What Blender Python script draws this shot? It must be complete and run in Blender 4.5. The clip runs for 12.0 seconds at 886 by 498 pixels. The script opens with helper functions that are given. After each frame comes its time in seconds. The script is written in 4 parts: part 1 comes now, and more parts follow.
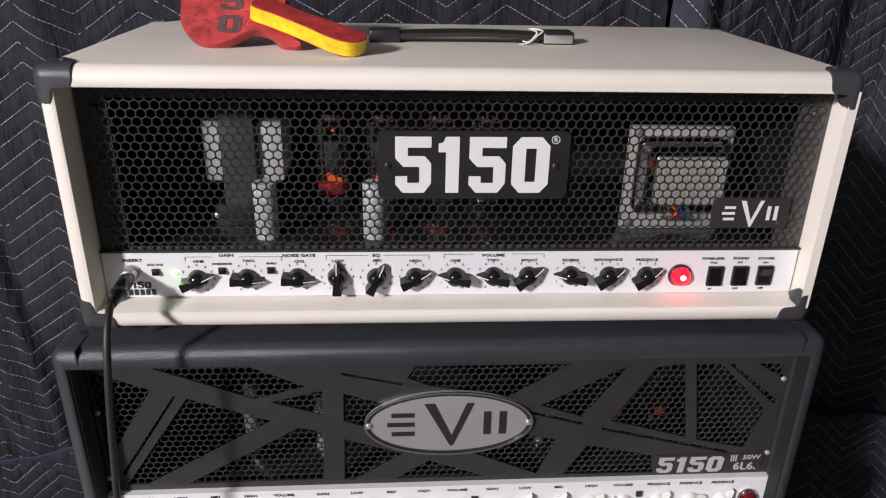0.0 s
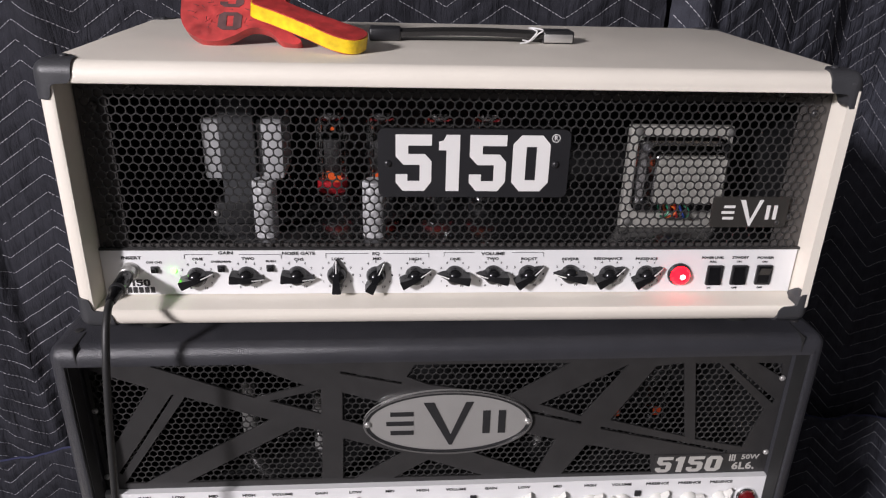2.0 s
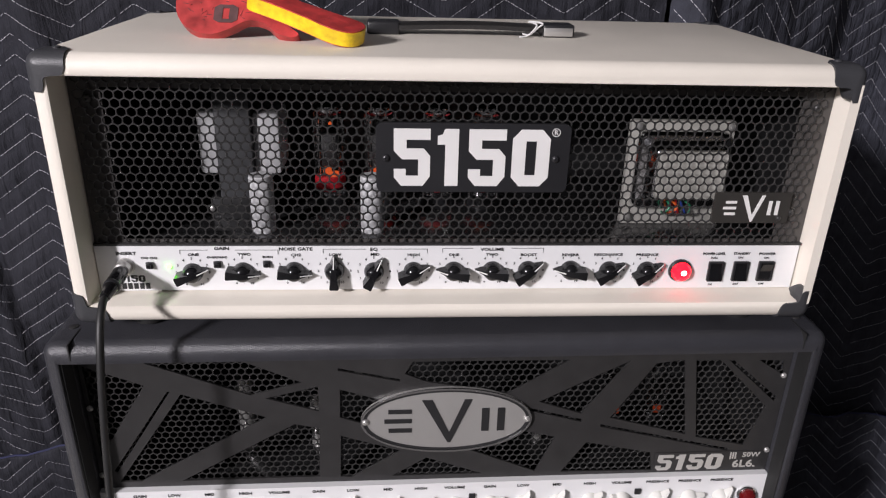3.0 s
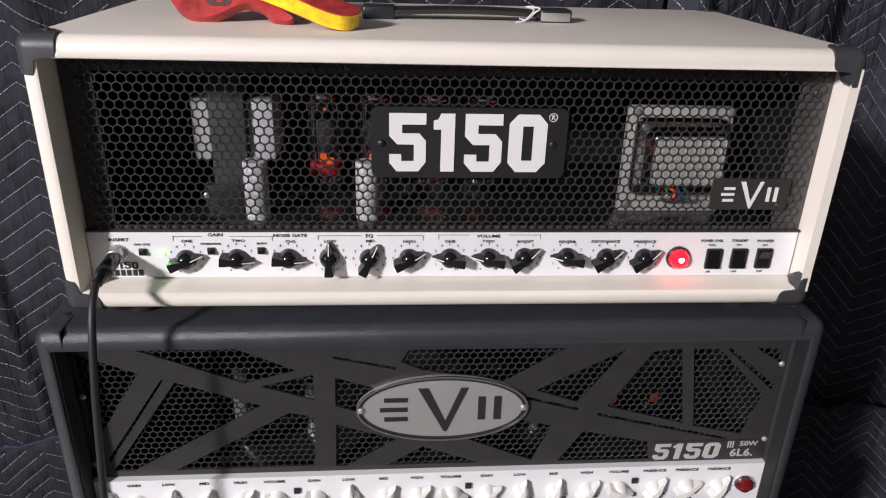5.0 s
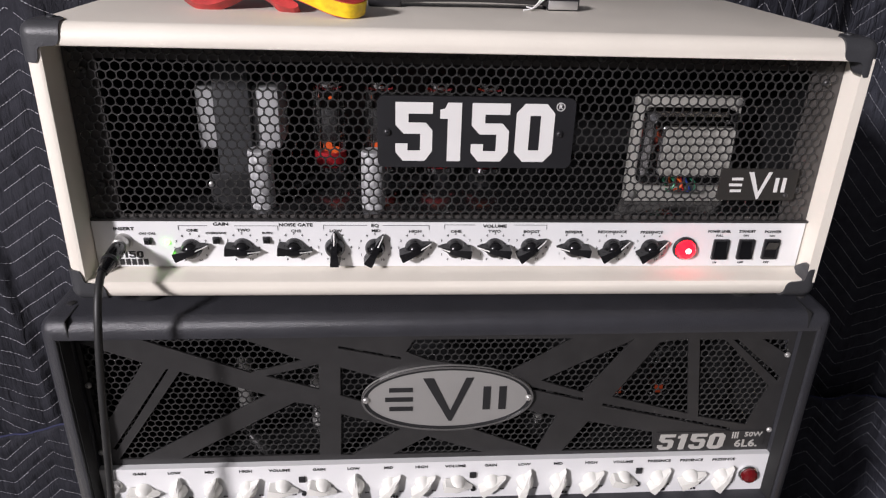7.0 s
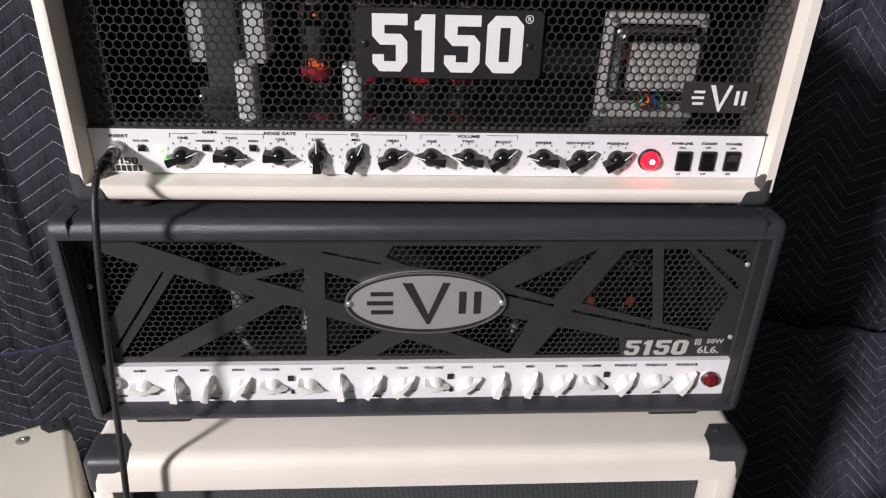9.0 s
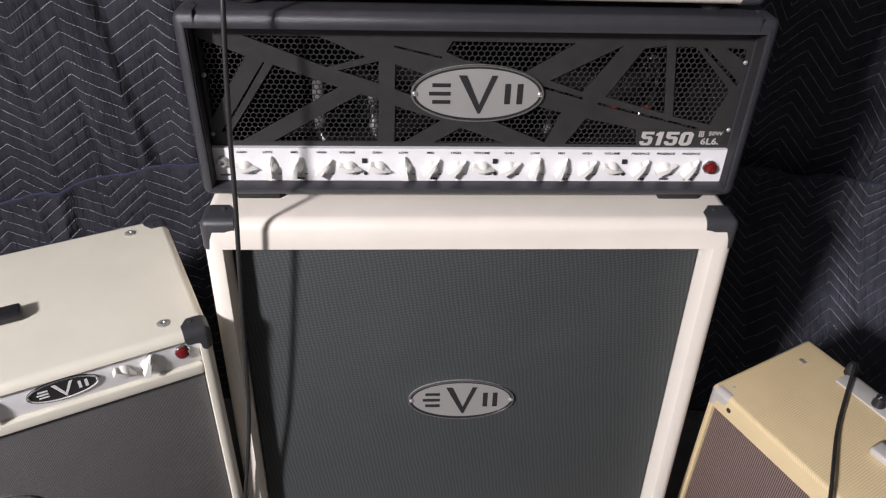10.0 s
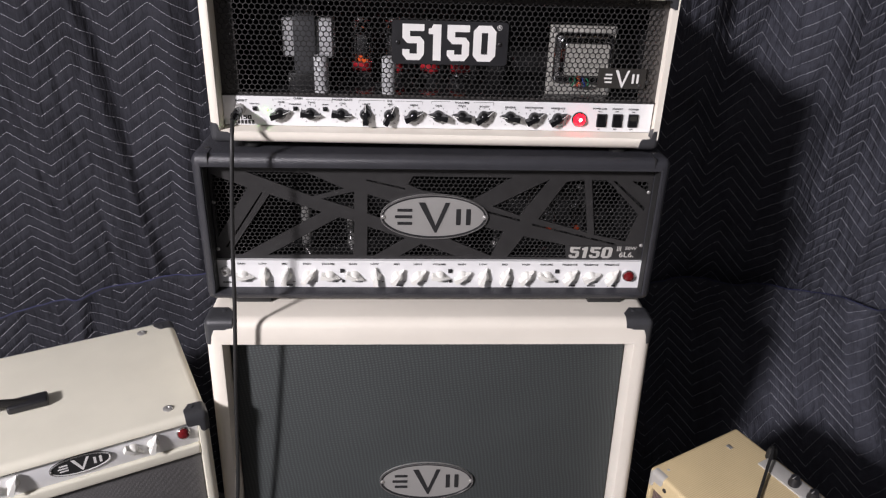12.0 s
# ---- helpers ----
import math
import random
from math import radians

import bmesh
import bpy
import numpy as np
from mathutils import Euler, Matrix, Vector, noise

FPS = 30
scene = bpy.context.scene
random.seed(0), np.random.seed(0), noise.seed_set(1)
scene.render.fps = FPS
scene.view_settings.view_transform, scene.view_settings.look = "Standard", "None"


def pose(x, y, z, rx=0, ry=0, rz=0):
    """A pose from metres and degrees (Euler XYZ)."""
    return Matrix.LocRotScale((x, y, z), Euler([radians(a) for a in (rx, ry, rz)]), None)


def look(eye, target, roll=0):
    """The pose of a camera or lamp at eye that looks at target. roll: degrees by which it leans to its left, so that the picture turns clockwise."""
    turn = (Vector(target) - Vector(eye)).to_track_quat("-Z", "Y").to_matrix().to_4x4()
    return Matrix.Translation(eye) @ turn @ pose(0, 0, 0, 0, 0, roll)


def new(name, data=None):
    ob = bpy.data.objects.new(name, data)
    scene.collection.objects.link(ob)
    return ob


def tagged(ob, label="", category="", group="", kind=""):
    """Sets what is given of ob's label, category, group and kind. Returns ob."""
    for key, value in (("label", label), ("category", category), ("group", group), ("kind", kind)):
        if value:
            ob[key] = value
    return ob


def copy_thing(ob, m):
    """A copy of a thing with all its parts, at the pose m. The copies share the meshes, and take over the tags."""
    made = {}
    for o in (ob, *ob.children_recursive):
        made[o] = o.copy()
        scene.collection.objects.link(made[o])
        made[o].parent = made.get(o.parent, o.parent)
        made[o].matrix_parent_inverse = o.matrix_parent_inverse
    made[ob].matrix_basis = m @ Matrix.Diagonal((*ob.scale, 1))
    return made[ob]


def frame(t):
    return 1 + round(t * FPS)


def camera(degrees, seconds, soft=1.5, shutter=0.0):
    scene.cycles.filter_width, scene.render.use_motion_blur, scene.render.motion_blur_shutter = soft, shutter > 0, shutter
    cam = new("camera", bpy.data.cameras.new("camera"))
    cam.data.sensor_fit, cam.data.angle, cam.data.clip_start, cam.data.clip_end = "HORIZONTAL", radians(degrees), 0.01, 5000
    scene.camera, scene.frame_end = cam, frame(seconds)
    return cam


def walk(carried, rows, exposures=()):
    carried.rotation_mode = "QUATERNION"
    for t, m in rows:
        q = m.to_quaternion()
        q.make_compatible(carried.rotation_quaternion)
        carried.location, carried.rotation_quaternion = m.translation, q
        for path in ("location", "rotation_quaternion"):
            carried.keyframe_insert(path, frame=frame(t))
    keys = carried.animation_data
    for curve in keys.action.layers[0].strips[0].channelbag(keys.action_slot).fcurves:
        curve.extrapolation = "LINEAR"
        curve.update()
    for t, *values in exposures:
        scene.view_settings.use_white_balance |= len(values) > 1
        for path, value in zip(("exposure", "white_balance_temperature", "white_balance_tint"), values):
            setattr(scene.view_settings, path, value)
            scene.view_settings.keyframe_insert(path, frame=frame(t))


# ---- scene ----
cam = camera(62.8, 12.0, 1.2)
PATH = [
    (0, (-0.047, -0.621, 1.394), (0.071, 1.206, 0.59), 0.9),
    (0.5, (-0.048, -0.622, 1.394), (0.073, 1.206, 0.593), 1.0),
    (1, (-0.051, -0.626, 1.393), (0.074, 1.205, 0.598), 1.1),
    (1.5, (-0.051, -0.626, 1.391), (0.074, 1.204, 0.594), 1.2),
    (2, (-0.051, -0.622, 1.39), (0.079, 1.207, 0.593), 1.2),
    (2.5, (-0.051, -0.618, 1.387), (0.085, 1.211, 0.589), 1.3),
    (3, (-0.051, -0.616, 1.385), (0.084, 1.211, 0.583), 1.3),
    (5, (-0.049, -0.614, 1.375), (0.092, 1.208, 0.562), 1.4),
    (5.5, (-0.054, -0.617, 1.377), (0.085, 1.202, 0.558), 1.4),
    (6, (-0.058, -0.617, 1.375), (0.083, 1.2, 0.551), 1.5),
    (6.5, (-0.055, -0.611, 1.374), (0.084, 1.201, 0.539), 1.5),
    (8.5, (-0.048, -0.614, 1.38), (0.079, 1.175, 0.495), 1.8),
    (9, (-0.024, -0.672, 1.353), (0.089, 1.084, 0.401), 1.6),
    (9.5, (-0.039, -0.755, 1.336), (0.069, 0.95, 0.297), 1.7),
    (9.7, (-0.054, -0.823, 1.316), (0.029, 0.869, 0.252), 1.2),
    (10, (-0.088, -0.908, 1.297), (0.004, 0.739, 0.165), 1.7),
    (10.5, (-0.056, -1.007, 1.304), (0.026, 0.629, 0.157), 1.9),
    (11, (-0.05, -1.054, 1.322), (0.03, 0.617, 0.227), 2.0),
    (11.5, (-0.043, -1.083, 1.376), (0.047, 0.657, 0.394), 2.1),
    (12, (-0.045, -1.096, 1.391), (0.059, 0.704, 0.526), 1.7),
]
walk(cam, [(t, look(eye, target, roll)) for t, eye, target, roll in PATH],
     [(0.0, 0.0), (3.0, 0.02), (5.5, 0.08), (8.5, 0.11), (9.5, 0.22), (10.5, 0.27), (12.0, 0.16)])

# ---- light ----
world = bpy.data.worlds.new("world")
scene.world = world
world.use_nodes = True
world.node_tree.nodes["Background"].inputs[0].default_value = (0.6, 0.7, 1.0, 1)
world.node_tree.nodes["Background"].inputs[1].default_value = 0.02


def area_lamp(name, eye, target, size, watts, colour):
    d = bpy.data.lights.new(name, "AREA")
    d.shape, d.size, d.energy, d.color = "DISK", size, watts, colour
    ob = new(name, d)
    ob.matrix_world = look(eye, target)
    return ob


area_lamp("key_light", (-3.45, -3.80, 3.19), (0.2, 0.1, 0.9), 0.5, 370, (1.0, 0.945, 0.995))


# ---- materials ----
def mat(name, col, rough=0.5, metal=0.0, var=0.15, scale=30.0, bump=0.0, bscale=300.0, spec=0.5, island=False, coat=0.0):
    """A surface with two scales of colour change, uneven gloss and fine relief."""
    m = bpy.data.materials.new(name)
    m.use_nodes = True
    nt = m.node_tree
    b = nt.nodes["Principled BSDF"]
    b.inputs["Metallic"].default_value = metal
    b.inputs["Specular IOR Level"].default_value = spec
    b.inputs["Coat Weight"].default_value = coat
    tc = nt.nodes.new("ShaderNodeTexCoord")
    n1 = nt.nodes.new("ShaderNodeTexNoise")
    n1.inputs["Scale"].default_value, n1.inputs["Detail"].default_value = scale, 6
    n2 = nt.nodes.new("ShaderNodeTexNoise")
    n2.inputs["Scale"].default_value, n2.inputs["Detail"].default_value = scale * 0.13, 3
    nt.links.new(tc.outputs["Object"], n1.inputs["Vector"])
    nt.links.new(tc.outputs["Object"], n2.inputs["Vector"])
    add = nt.nodes.new("ShaderNodeMath")
    add.operation = "ADD"
    nt.links.new(n1.outputs["Fac"], add.inputs[0])
    nt.links.new(n2.outputs["Fac"], add.inputs[1])
    r = nt.nodes.new("ShaderNodeMapRange")
    r.inputs["From Min"].default_value, r.inputs["From Max"].default_value = 0.65, 1.35
    nt.links.new(add.outputs[0], r.inputs["Value"])
    mix = nt.nodes.new("ShaderNodeMix")
    mix.data_type = "RGBA"
    mix.inputs[6].default_value = (*[c * (1 - var) for c in col], 1)
    mix.inputs[7].default_value = (*[min(1, c * (1 + var)) for c in col], 1)
    nt.links.new(r.outputs[0], mix.inputs[0])
    nt.links.new(mix.outputs[2], b.inputs["Base Color"])
    rr = nt.nodes.new("ShaderNodeMapRange")
    rr.inputs["To Min"].default_value, rr.inputs["To Max"].default_value = rough * 0.85, min(1, rough * 1.15)
    nt.links.new(n1.outputs["Fac"], rr.inputs["Value"])
    nt.links.new(rr.outputs[0], b.inputs["Roughness"])
    if bump:
        v = nt.nodes.new("ShaderNodeTexVoronoi")
        v.inputs["Scale"].default_value = bscale
        nt.links.new(tc.outputs["Object"], v.inputs["Vector"])
        bp = nt.nodes.new("ShaderNodeBump")
        bp.inputs["Strength"].default_value, bp.inputs["Distance"].default_value = bump, 0.0008
        nt.links.new(v.outputs["Distance"], bp.inputs["Height"])
        nt.links.new(bp.outputs[0], b.inputs["Normal"])
    return m


def glow(name, col, strength, base=(0.1, 0.0, 0.0)):
    m = mat(name, base, 0.15, var=0.05)
    b = m.node_tree.nodes["Principled BSDF"]
    b.inputs["Emission Color"].default_value = (*col, 1)
    b.inputs["Emission Strength"].default_value = strength
    return m


def weave(name, col_a, col_b, sx, sz, rough=0.8, angle=0.0, bump=0.5, wander=0.6):
    """Woven cloth: fine crossing threads in two colours along x and z."""
    m = mat(name, col_a, rough, var=0.12, scale=18)
    nt = m.node_tree
    b = nt.nodes["Principled BSDF"]
    tc = nt.nodes["Texture Coordinate"]
    mp = nt.nodes.new("ShaderNodeMapping")
    mp.inputs["Rotation"].default_value = (0, radians(angle), 0)
    nt.links.new(tc.outputs["Object"], mp.inputs[0])
    w = []
    for axis, s in (("X", sx), ("Z", sz)):
        t = nt.nodes.new("ShaderNodeTexWave")
        t.bands_direction = axis
        t.inputs["Scale"].default_value, t.inputs["Distortion"].default_value = s, wander
        if s < 1:
            t.inputs["Phase Offset"].default_value = math.pi
        t.inputs["Detail"].default_value, t.inputs["Detail Scale"].default_value = 1.0, 0.4
        nt.links.new(mp.outputs[0], t.inputs[0])
        w.append(t)
    mul = nt.nodes.new("ShaderNodeMath")
    mul.operation = "MULTIPLY"
    nt.links.new(w[0].outputs["Fac"], mul.inputs[0])
    nt.links.new(w[1].outputs["Fac"], mul.inputs[1])
    old = b.inputs["Base Color"].links[0].from_socket
    mx = nt.nodes.new("ShaderNodeMix")
    mx.data_type = "RGBA"
    nt.links.new(mul.outputs[0], mx.inputs[0])
    nt.links.new(old, mx.inputs[6])
    mx.inputs[7].default_value = (*col_b, 1)
    nt.links.new(mx.outputs[2], b.inputs["Base Color"])
    bp = nt.nodes.new("ShaderNodeBump")
    bp.inputs["Strength"].default_value, bp.inputs["Distance"].default_value = bump, 0.0006
    nt.links.new(mul.outputs[0], bp.inputs["Height"])
    nt.links.new(bp.outputs[0], b.inputs["Normal"])
    return m


def brushed(name, col, rough=0.32):
    m = mat(name, col, rough, 0.6, var=0.06, scale=20)
    nt = m.node_tree
    b = nt.nodes["Principled BSDF"]
    mp = nt.nodes.new("ShaderNodeMapping")
    mp.inputs["Scale"].default_value = (25, 400, 1600)
    n = nt.nodes.new("ShaderNodeTexNoise")
    n.inputs["Scale"].default_value = 1.0
    nt.links.new(nt.nodes["Texture Coordinate"].outputs["Object"], mp.inputs[0])
    nt.links.new(mp.outputs[0], n.inputs["Vector"])
    bp = nt.nodes.new("ShaderNodeBump")
    bp.inputs["Strength"].default_value, bp.inputs["Distance"].default_value = 0.25, 0.0003
    nt.links.new(n.outputs["Fac"], bp.inputs["Height"])
    nt.links.new(bp.outputs[0], b.inputs["Normal"])
    return m


IVORY = mat("ivory_vinyl", (0.80, 0.75, 0.66), 0.5, var=0.05, scale=14, bump=0.12, bscale=1100, spec=0.4)
CREAM = mat("cream_vinyl", (0.78, 0.75, 0.63), 0.5, var=0.05, scale=14, bump=0.12, bscale=1100, spec=0.4)
BLACK_VINYL = mat("black_vinyl", (0.036, 0.0365, 0.042), 0.35, var=0.15, scale=40, bump=0.35, bscale=1000)
BLACK_PLASTIC = mat("black_plastic", (0.02, 0.02, 0.022), 0.32, var=0.15, scale=60, bump=0.12, bscale=900)
GLOSS_BLACK = mat("gloss_black", (0.008, 0.008, 0.009), 0.16, var=0.1)
RUBBER = mat("black_rubber", (0.014, 0.014, 0.014), 0.7, var=0.2)
BLACK_METAL = mat("black_painted_metal", (0.030, 0.029, 0.029), 0.38, 0.0, var=0.2, scale=60, bump=0.15, bscale=1500)
MESH_METAL = mat("dark_mesh_metal", (0.062, 0.061, 0.060), 0.27, 0.5, var=0.2, scale=50)
FRAME_METAL = mat("brown_black_frame_metal", (0.058, 0.053, 0.050), 0.5, var=0.15, scale=40)
SIGN_BLACK = mat("matt_black_sign", (0.011, 0.011, 0.013), 0.5, var=0.1)
TAG_GREY = mat("smoked_nameplate", (0.05, 0.047, 0.043), 0.22, 0.3, var=0.08)
CHASSIS_TOP = mat("polished_chassis_steel", (0.16, 0.16, 0.165), 0.17, 0.9, var=0.15, scale=20)
GUARD = mat("grey_black_guard_plastic", (0.045, 0.046, 0.05), 0.42, var=0.15, scale=60, bump=0.15, bscale=900)
WHITE_PANEL = mat("white_panel_paint", (0.78, 0.78, 0.78), 0.35, var=0.025, scale=20)
WHITE_PLASTIC = mat("white_plastic", (0.80, 0.79, 0.74), 0.25, var=0.03)
SILVER = mat("silver_paint", (0.6, 0.585, 0.55), 0.35, 0.3, var=0.08, scale=30)
WHITE_INK = mat("white_ink", (0.75, 0.74, 0.72), 0.5, var=0.03)
BLACK_INK = mat("black_ink", (0.015, 0.015, 0.016), 0.5, var=0.1)
CHROME = mat("chrome", (0.75, 0.75, 0.75), 0.12, 1.0, var=0.05)
STEEL = mat("worn_steel", (0.55, 0.54, 0.52), 0.3, 0.65, var=0.12, scale=40)
CAN = mat("bare_aluminium", (0.62, 0.62, 0.63), 0.55, 0.0, var=0.05, scale=20)
TRANSFORMER = mat("grey_paper_wrap", (0.06, 0.062, 0.066), 0.6, var=0.15)
BELL_CHROME = mat("rolled_bright_steel", (0.62, 0.62, 0.63), 0.14, 1.0, var=0.06)
BELL = mat("pale_steel_bell", (0.58, 0.565, 0.52), 0.35, 0.2, var=0.1, scale=25)
DARK_CHASSIS = mat("dark_chassis", (0.02, 0.02, 0.021), 0.5, 0.3, var=0.2)
OVAL_METAL = brushed("brushed_nickel", (0.52, 0.51, 0.49), 0.4)
BAND = mat("dark_grey_enamel", (0.02, 0.02, 0.021), 0.4, var=0.1)
GLASS = mat("tube_glass", (0.9, 0.9, 0.9), 0.03, var=0.0)
GLASS.node_tree.nodes["Principled BSDF"].inputs["Transmission Weight"].default_value = 1.0
FILAMENT = glow("filament_glow", (1.0, 0.16, 0.04), 0.5)
FILAMENT_DIM = glow("dim_filament_glow", (1.0, 0.14, 0.05), 0.12)
RED_LOGO = mat("red_tube_print", (0.45, 0.02, 0.03), 0.35, var=0.1)
JEWEL_ON = glow("lit_red_jewel", (1.0, 0.004, 0.014), 4.5, (0.5, 0.01, 0.01))
JEWEL_HOT = glow("lamp_behind_jewel", (1.0, 0.10, 0.09), 32.0)
JEWEL_OFF = mat("dark_red_jewel", (0.13, 0.006, 0.008), 0.08, var=0.2, coat=0.5)
LED = glow("green_led", (0.22, 1.0, 0.10), 8.0, (0.05, 0.3, 0.02))
CAB_CLOTH = weave("black_grille_cloth", (0.029, 0.0335, 0.0335), (0.058, 0.067, 0.066), 50, 66, 0.75, 8, 0.4, 3.5)
GREY_CLOTH = weave("charcoal_grille_cloth", (0.085, 0.082, 0.082), (0.17, 0.167, 0.167), 170, 110, 0.8)
TWEED = weave("lacquered_tweed", (0.62, 0.485, 0.265), (0.71, 0.58, 0.355), 105, 0.01, 0.45, 38, 0.3)
OXBLOOD = weave("brown_grille_cloth", (0.030, 0.019, 0.019), (0.24, 0.17, 0.148), 90, 0.01, 0.8)
BLANKET = mat("quilted_blanket_cloth", (0.0245, 0.025, 0.031), 0.9, var=0.3, scale=60, bump=0.5, bscale=500, spec=0.12)
# Bluer cloth, its tone also raised to stand in for stronger light there.
LIT_BLUE_BLANKET = mat("blue_grey_blanket_cloth", (0.048, 0.050, 0.063), 0.9, var=0.3, scale=60, bump=0.5, bscale=500, spec=0.12)
for m in (BLANKET, LIT_BLUE_BLANKET):
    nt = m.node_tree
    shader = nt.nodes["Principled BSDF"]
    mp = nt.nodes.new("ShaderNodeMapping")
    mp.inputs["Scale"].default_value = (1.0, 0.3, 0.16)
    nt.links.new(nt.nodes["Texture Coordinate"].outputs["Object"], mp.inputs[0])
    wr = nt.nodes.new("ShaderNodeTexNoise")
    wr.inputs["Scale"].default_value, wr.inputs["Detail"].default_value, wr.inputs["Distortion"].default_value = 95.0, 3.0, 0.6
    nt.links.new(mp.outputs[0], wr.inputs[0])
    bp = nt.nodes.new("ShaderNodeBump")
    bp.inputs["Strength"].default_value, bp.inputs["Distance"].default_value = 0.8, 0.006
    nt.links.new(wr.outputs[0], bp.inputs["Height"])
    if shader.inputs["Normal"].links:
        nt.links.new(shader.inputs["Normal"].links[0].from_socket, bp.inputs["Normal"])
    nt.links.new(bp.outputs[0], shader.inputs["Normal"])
THREAD = mat("pale_stitching_thread", (0.5, 0.5, 0.54), 0.8, var=0.35, scale=25)
PIPING = mat("navy_binding_tape", (0.015, 0.018, 0.06), 0.7, var=0.2)
WORN_INK = mat("worn_brush_ink", (0.10, 0.045, 0.045), 0.6, var=0.5, scale=120)
RED_PAINT = mat("streaky_red_paint", (0.45, 0.042, 0.040), 0.45, var=0.55, scale=70, bump=0.3, bscale=120)
YELLOW_PAINT = mat("streaky_yellow_paint", (0.80, 0.52, 0.012), 0.4, var=0.35, scale=110, bump=0.4, bscale=160)
STRING = mat("white_string", (0.8, 0.8, 0.78), 0.8)
CABLE = mat("black_cable_rubber", (0.018, 0.018, 0.018), 0.5, var=0.15)
# Wall and ceiling greys are set for how much fill light they bounce.
WALL = mat("grey_wall_paint", (0.10, 0.10, 0.105), 0.8, var=0.05, scale=4)
CEIL = mat("ceiling_paint", (0.31, 0.31, 0.31), 0.85, var=0.05, scale=4)
CARPET = mat("grey_carpet", (0.15, 0.145, 0.14), 0.95, var=0.25, scale=90, bump=0.9, bscale=350, spec=0.1)
LEATHER = mat("black_strap_leather", (0.02, 0.019, 0.018), 0.45, var=0.2, bump=0.4, bscale=500)
WIRES = [mat("wire_" + n, c, 0.4, var=0.1) for n, c in (("green", (0.02, 0.2, 0.1)), ("orange", (0.6, 0.12, 0.02)), ("red", (0.4, 0.02, 0.02)), ("blue", (0.03, 0.06, 0.3)))]


# ---- builders ----
def thing(name, m, label, category, group=""):
    ob = new(name)
    ob.empty_display_size = 0.05
    ob.matrix_world = m
    return tagged(ob, label, category, group)


def part(name, bm, material, parent, label="", m=None, smooth=40):
    """Links a bmesh as one mesh object under a thing or a part."""
    bm.normal_update()
    me = bpy.data.meshes.new(name)
    bm.to_mesh(me)
    bm.free()
    me.materials.append(material)
    if smooth:
        me.shade_smooth()
        me.set_sharp_from_angle(angle=radians(smooth))
    ob = new(name, me)
    ob.parent = parent
    if m is not None:
        ob.matrix_basis = m
    return tagged(ob, label) if label else ob


def again(ob, parent, m):
    """The same mesh once more, as an object of its own."""
    o = new(ob.name.split(".")[0], ob.data)
    o.parent, o.matrix_basis = parent, m
    if "label" in ob:
        o["label"] = ob["label"]
    return o


def box(bm, x0, x1, y0, y1, z0, z1, bevel=0.0, seg=2):
    t = bmesh.new()
    bmesh.ops.create_cube(t, size=1)
    for v in t.verts:
        v.co = (x0 + (v.co.x + 0.5) * (x1 - x0), y0 + (v.co.y + 0.5) * (y1 - y0), z0 + (v.co.z + 0.5) * (z1 - z0))
    if bevel:
        bmesh.ops.bevel(t, geom=t.edges[:], offset=bevel, segments=seg, affect="EDGES", profile=0.5)
    merge(bm, t)
    return bm


def merge(bm, t):
    me = bpy.data.meshes.new("tmp")
    t.to_mesh(me)
    t.free()
    bm.from_mesh(me)
    bpy.data.meshes.remove(me)


def lathe(bm, profile, centre=(0, 0, 0), axis="y", seg=24):
    """Turns (radius, along) pairs round an axis; y runs towards the viewer as minus."""
    rings = []
    c = Vector(centre)
    for r, h in profile:
        ring = []
        for i in range(seg):
            a = 2 * math.pi * i / seg
            u, v = r * math.cos(a), r * math.sin(a)
            p = (u, -h, v) if axis == "y" else ((u, v, h) if axis == "z" else (h, u, v))
            ring.append(bm.verts.new(c + Vector(p)))
        rings.append(ring)
    for a, b in zip(rings, rings[1:]):
        for i in range(seg):
            bm.faces.new((a[i], a[(i + 1) % seg], b[(i + 1) % seg], b[i]))
    bm.faces.new(rings[0][::-1])
    bm.faces.new(rings[-1])
    bmesh.ops.recalc_face_normals(bm, faces=bm.faces[:])
    return bm


def plate(bm, loops, y0, y1):
    """A sheet in the x-z plane, the first loop its outline and the others holes, from y0 back to y1."""
    t = bmesh.new()
    edges, made = [], []
    for loop in loops:
        vs = [t.verts.new((x, y0, z)) for x, z in loop]
        made.append(vs)
        for i in range(len(vs)):
            edges.append(t.edges.new((vs[i], vs[(i + 1) % len(vs)])))
    bmesh.ops.triangle_fill(t, use_beauty=True, use_dissolve=False, edges=edges, normal=(0, -1, 0))
    front = t.faces[:]
    back = {}
    for vs in made:
        bs = [t.verts.new((v.co.x, y1, v.co.z)) for v in vs]
        back.update(zip(vs, bs))
        for i in range(len(vs)):
            j = (i + 1) % len(vs)
            t.faces.new((vs[i], vs[j], bs[j], bs[i]))
    for f in front:
        t.faces.new([back[v] for v in reversed(f.verts)])
    bmesh.ops.recalc_face_normals(t, faces=t.faces[:])
    merge(bm, t)
    return bm


def round_rect(x0, x1, z0, z1, r, n=5):
    out = []
    for cx, cz, a0 in ((x1 - r, z1 - r, 0), (x0 + r, z1 - r, 90), (x0 + r, z0 + r, 180), (x1 - r, z0 + r, 270)):
        for i in range(n + 1):
            a = radians(a0 + 90 * i / n)
            out.append((cx + r * math.cos(a), cz + r * math.sin(a)))
    return out


def ellipse(cx, cz, a, b, n=64):
    return [(cx + a * math.cos(2 * math.pi * i / n), cz + b * math.sin(2 * math.pi * i / n)) for i in range(n)]


